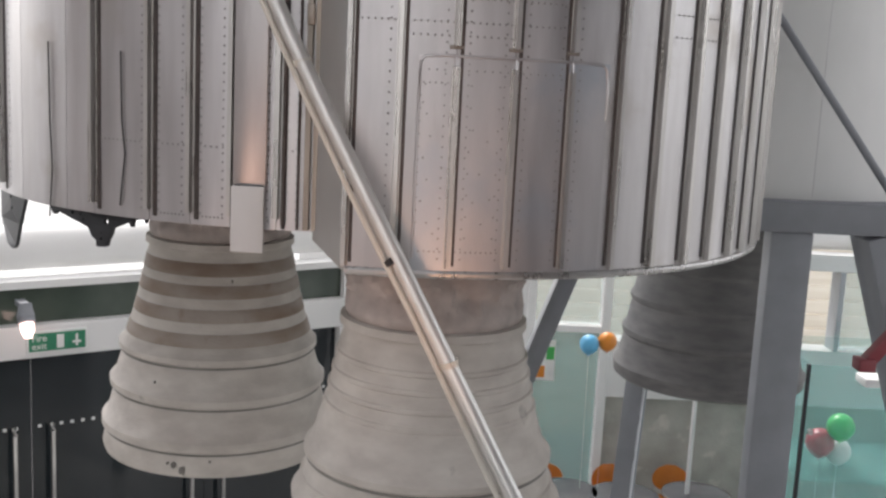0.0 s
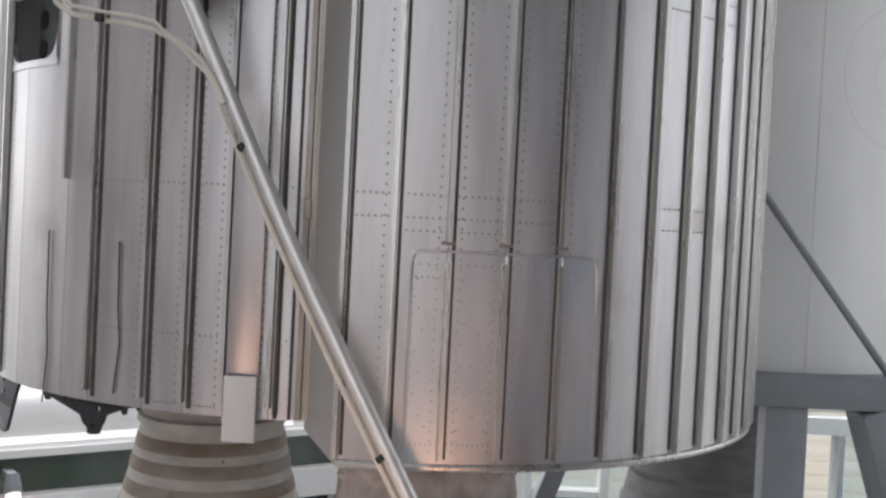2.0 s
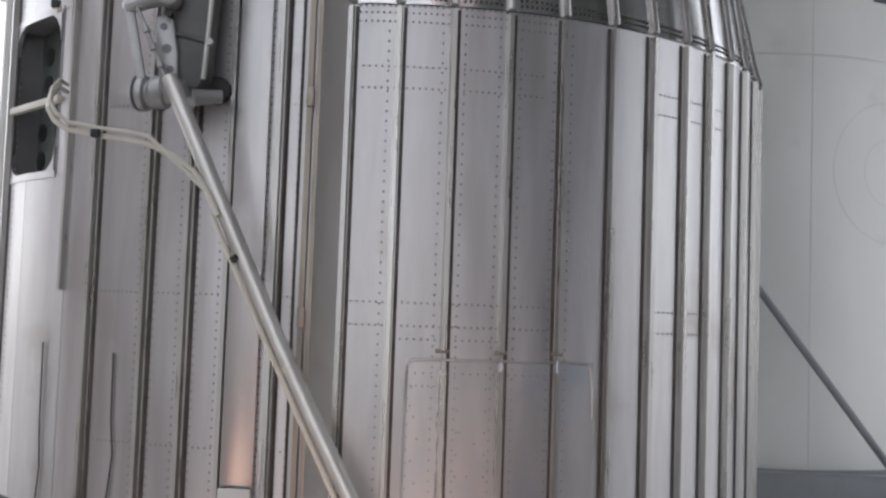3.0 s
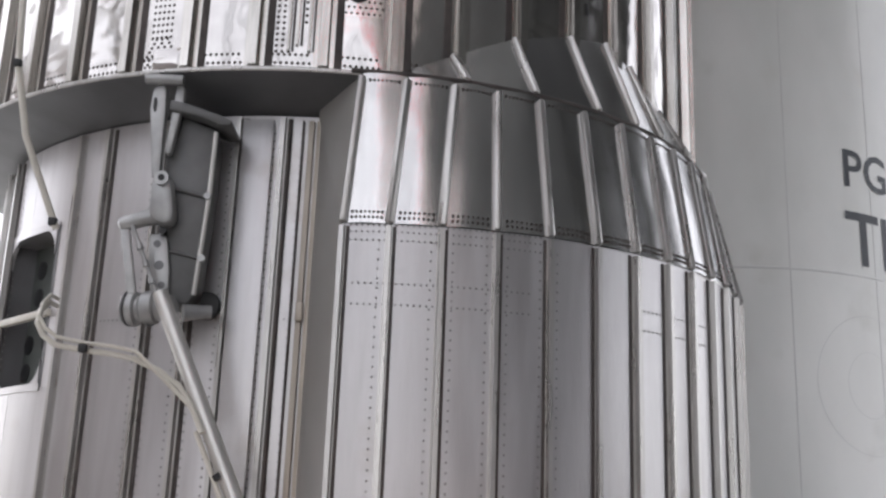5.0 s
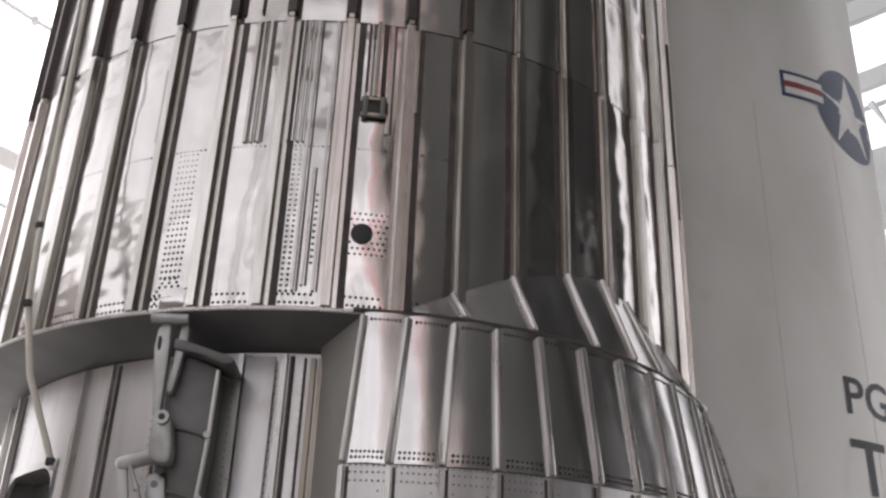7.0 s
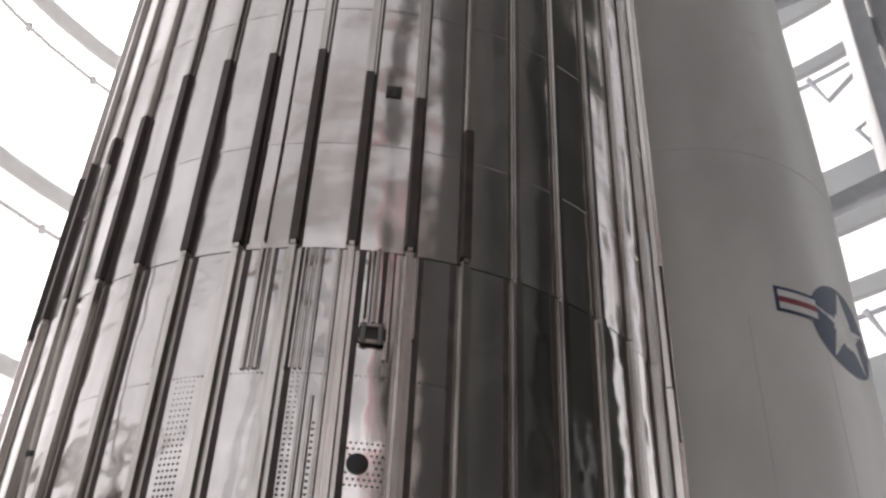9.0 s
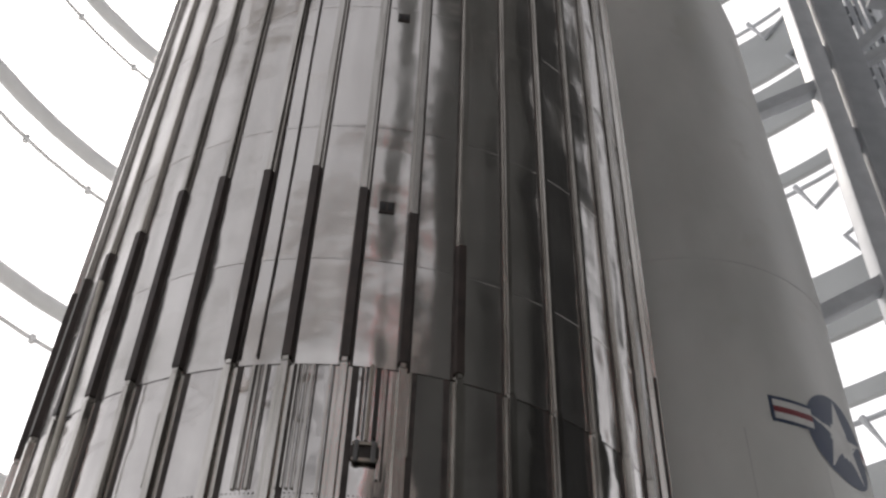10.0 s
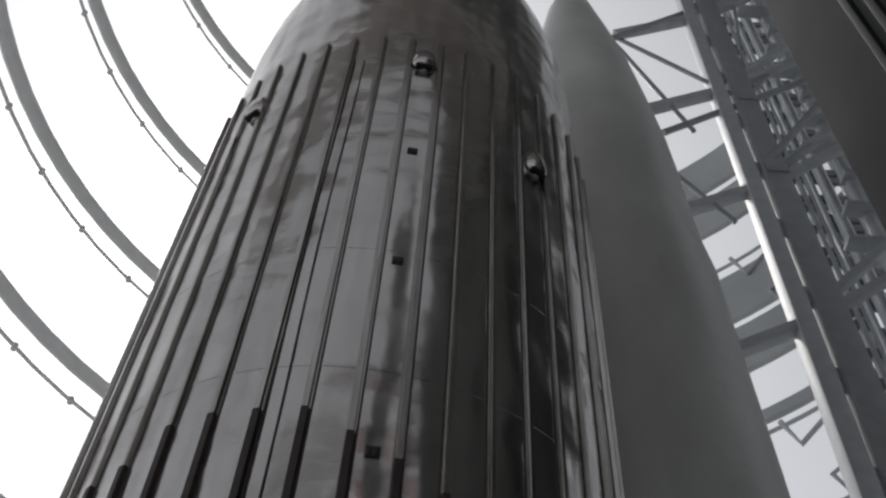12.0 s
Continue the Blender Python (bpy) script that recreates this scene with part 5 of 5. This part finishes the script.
balloon(3.06, 8.85, 2.40, 0.095, M_STARW, "white balloon in the glass case")

def cafe_table(x, y):
    e = thing("cafe_table", "round pale cafe table on a steel pedestal", "table", "cafe tables", at=(x, y, FLOOR))
    e.scale = (0.8, 0.8, 1)
    part("tabletop", lathe([(0.0, 0.755), (0.33, 0.755), (0.345, 0.75), (0.345, 0.735), (0.33, 0.728), (0.0, 0.728)], 40), M_TABLE, e)
    part("edge_band", lathe([(0.346, 0.752), (0.352, 0.75), (0.352, 0.732), (0.346, 0.73)], 40), M_CHROME, e)
    part("pedestal", tube([(0, 0, 0.02), (0, 0, 0.73)], 0.03, 14), M_CHROME, e)
    part("foot", lathe([(0.0, 0.03), (0.05, 0.03), (0.2, 0.012), (0.21, 0.0)], 30), M_CHROME, e)
for x, y in ((2.22, 9.5), (1.62, 9.42), (1.14, 9.45)):
    cafe_table(x, y)

def cafe_chair(x, y, rz):
    e = thing("cafe_chair", "amber moulded plastic cafe chair on steel legs", "chair", "cafe chairs", at=(x, y, FLOOR))
    e.rotation_euler, e.scale = (0, 0, radians(rz)), (0.72, 0.72, 0.84)
    part("seat", box((-0.2, -0.2, 0.44), (0.2, 0.2, 0.465), 0.012), M_CHAIR, e)
    bm = bmesh.new()
    g = []
    for j in range(9):
        z = 0.50 + 0.036 * j
        w = 0.225 * math.sqrt(1 - ((j - 4) / 4.15) ** 2)
        g.append([bm.verts.new((w * (i - 4) / 4, 0.2 - 0.9 * (w * (i - 4) / 4) ** 2 + 0.06 * (j / 8) ** 2, z)) for i in range(9)])
    for a, b in zip(g, g[1:]):
        for i in range(8):
            bm.faces.new((a[i], a[i + 1], b[i + 1], b[i]))
    bmesh.ops.solidify(bm, geom=bm.faces[:], thickness=0.012)
    part("backrest", bm, M_CHAIR, e)
    for sx in (-1, 1):
        for sy in (-1, 1):
            part("leg", tube([(sx * 0.16, sy * 0.16, 0.44), (sx * 0.2, sy * 0.2, 0.0)], 0.011, 8), M_CHROME, e)
for x, y, rz in ((1.66, 10.15, 8), (2.17, 10.2, -14), (1.12, 10.1, 20)):
    cafe_chair(x, y, rz)

case = thing("glass_case", "teal tinted glass display case under a white ledge", "display case")
part("front_pane", box((2.66, 8.50, FLOOR), (4.4, 8.512, 3.14), 0.001), M_CGLASS, case)
part("side_pane", box((2.66, 8.515, FLOOR), (2.672, 9.4, 3.14), 0.001), M_CGLASS, case)
part("corner_post", box((2.63, 8.47, FLOOR), (2.655, 8.50, 3.15), 0.003), M_DARK, case)
part("ledge", box((2.97, 8.30, 3.05), (4.4, 8.49, 3.11), 0.01), M_WALL, case)
part("clip", tube([(2.70, 8.50, 2.66), (2.70, 8.47, 2.66)], 0.02, 12), M_CHROME, case)
part("shelf", box((2.68, 8.52, 2.28), (4.4, 9.36, 2.30), 0.003), M_CGLASS, case)
part("back_pane", box((2.672, 9.38, FLOOR), (4.4, 9.392, 3.14), 0.001), M_CGLASS, case)
rail = thing("red_bar", "dark red painted steel bar beside the white rocket's stand", "bar")
part("bar", beam((2.08, 6.25, 3.76), (2.55, 6.25, 4.35), 0.07, 0.06, 0.01), M_RED, rail)
part("end_plate", box((2.03, 6.2, 3.72), (2.11, 6.3, 3.78), 0.006), M_RED, rail)
flyer = tagged(link("poster", box((0.96, 10.68, 2.30), (1.14, 10.69, 2.68), 0.001), M_SIGNW, smooth=False), "small coloured poster on the glass", "poster")
part("orange_block", box((0.97, 10.676, 2.33), (1.05, 10.679, 2.44)), M_ORANGE, flyer)
part("green_block", box((1.06, 10.676, 2.5), (1.13, 10.679, 2.62)), M_BGREEN, flyer)
part("thin_post", tube([(2.14, 9.5, FLOOR), (2.14, 9.5, 3.1)], 0.018, 10), M_WALL, tagged(new("window_stay"), "slim white post before the window", "post"))
part("diagonal_leg", beam((0.78, 6.5, 4.40), (0.40, 6.5, 3.30), 0.11, 0.09), M_STEEL, stand)
part("foot_leg", beam((0.40, 6.5, 3.30), (0.20, 6.5, FLOOR), 0.11, 0.09), M_STEEL, stand)
LEG0, LEG1 = Vector((1.445, 8.15, 3.5)), Vector((1.275, 7.95, FLOOR))
channel = part("slotted_channel", beam(LEG0, LEG1, 0.05, 0.02, 0.003), M_TRUSS, stand, "pale slotted channel")
for k in range(9):
    p, q = LEG0.lerp(LEG1, 0.06 + 0.1 * k), LEG0.lerp(LEG1, 0.085 + 0.1 * k)
    part("leg_slot", beam(p + Vector((0, -0.011, 0)), q + Vector((0, -0.011, 0)), 0.018, 0.004, 0.0), M_BLACK, channel)

# ---------------------------------------------------------------- steelwork right of the white rocket
tower = thing("truss_tower", "pale grey steel truss tower with diagonal braces", "truss tower")
for x, y, w, m in ((4.15, 8.5, 0.23, M_TRUSS), (4.51, 8.55, 0.36, M_POSTD), (5.9, 8.2, 0.2, M_TRUSS)):
    part("post", box((x - w / 2, y - w / 2, FLOOR), (x + w / 2, y + w / 2, 28), 0.012), m, tower)
for k in range(8):
    z = 6.1 + 2.9 * k
    part("tie_arm", beam((2.7, 8.52, z - 0.85), (4.1, 8.5, z), 0.15, 0.15), M_TRUSS, tower)
    for j in range(2):
        part("batten", box((4.265, 8.46, z + 0.4 + j * 1.45), (4.33, 8.54, z + 0.75 + j * 1.45), 0.006), M_TRUSS, tower)
    part("cross_bar", beam((4.5, 8.5, z + 0.5), (5.9, 8.2, z + 1.9), 0.12, 0.12), M_TRUSS, tower)
    part("cross_bar", beam((4.5, 8.5, z + 0.3), (5.9, 8.2, z + 1.2), 0.12, 0.12), M_TRUSS, tower)
for p, q, r in (((2.1, 8.4, 21.75), (4.29, 8.5, 24.0), 0.06), ((2.7, 8.5, 22.5), (4.52, 8.45, 20.33), 0.04), ((2.67, 8.5, 22.2), (3.57, 8.5, 19.3), 0.04), ((3.1, 8.5, 19.18), (6.0, 8.45, 21.47), 0.055), ((4.56, 8.4, 20.4), (5.1, 8.4, 24.65), 0.03), ((4.44, 8.4, 18.35), (5.9, 8.3, 20.6), 0.06), ((4.6, 8.4, 18.2), (5.85, 8.3, 19.58), 0.06), ((4.55, 8.4, 20.35), (5.3, 8.4, 21.6), 0.035), ((2.95, 8.5, 18.3), (3.75, 8.5, 16.9), 0.04)):
    part("long_brace", tube([p, q], r, 12), M_POSTD, tower)
for z in (18.2, 20.35):
    part("gusset", box((4.36, 8.34, z - 0.16), (4.68, 8.37, z + 0.16), 0.006), M_POSTD, tower)
pipes = thing("pipe_bundle", "bundle of grey service pipes beside the truss tower", "pipes")
for k, (x, y, r) in enumerate(((5.5, 8.9, 0.06), (5.75, 8.7, 0.09), (6.0, 8.9, 0.05), (6.2, 8.6, 0.08), (5.35, 9.3, 0.05), (5.9, 9.5, 0.1))):
    part("pipe", tube([(x, y, FLOOR), (x, y, 27)], r, 12), M_TRUSS, pipes)
for k in range(26):
    z = 4 + 0.85 * k
    part("pipe_bracket", box((5.2 + 0.2 * (k % 3), 8.5, z), (6.3 + 0.1 * (k % 2), 8.75, z + 0.07), 0.01), M_TRUSS, pipes)
for x, y, w in ((5.0, 9.3, 0.45), (5.75, 9.6, 0.5), (4.75, 8.9, 0.18)):
    ladder = thing("cable_ladder", "grey steel cable ladder beside the truss tower", "cable ladder", "cable ladders", at=(x, y, 0))
    for sx in (0, w):
        part("rail", box((sx - 0.03, -0.04, FLOOR), (sx + 0.03, 0.04, 28), 0.005), M_TRUSS, ladder)
    rung = to_mesh("rung", box((0.03, -0.03, 0), (w - 0.03, 0.03, 0.16), 0.004), M_STEEL, False)
    for k in range(44):
        shared("rung", rung, ladder, Matrix.Translation((0, 0, 8 + 0.45 * k + 0.1 * (k % 3))))
rack = thing("equipment_rack", "dark grey slotted cladding behind the service pipes", "cladding", kind="structure")
slot_panel = to_mesh("panel", box((4.85, 10.05, 0), (6.9, 10.1, 0.38), 0.006), M_POSTD, False)
for k in range(24):
    shared("panel", slot_panel, rack, Matrix.Translation((0, 0, 7.0 + 0.86 * k)))
for x in (4.85, 5.5, 6.2, 6.85):
    part("upright", box((x - 0.04, 9.98, FLOOR), (x + 0.04, 10.045, 28), 0.006), M_STEEL, rack)
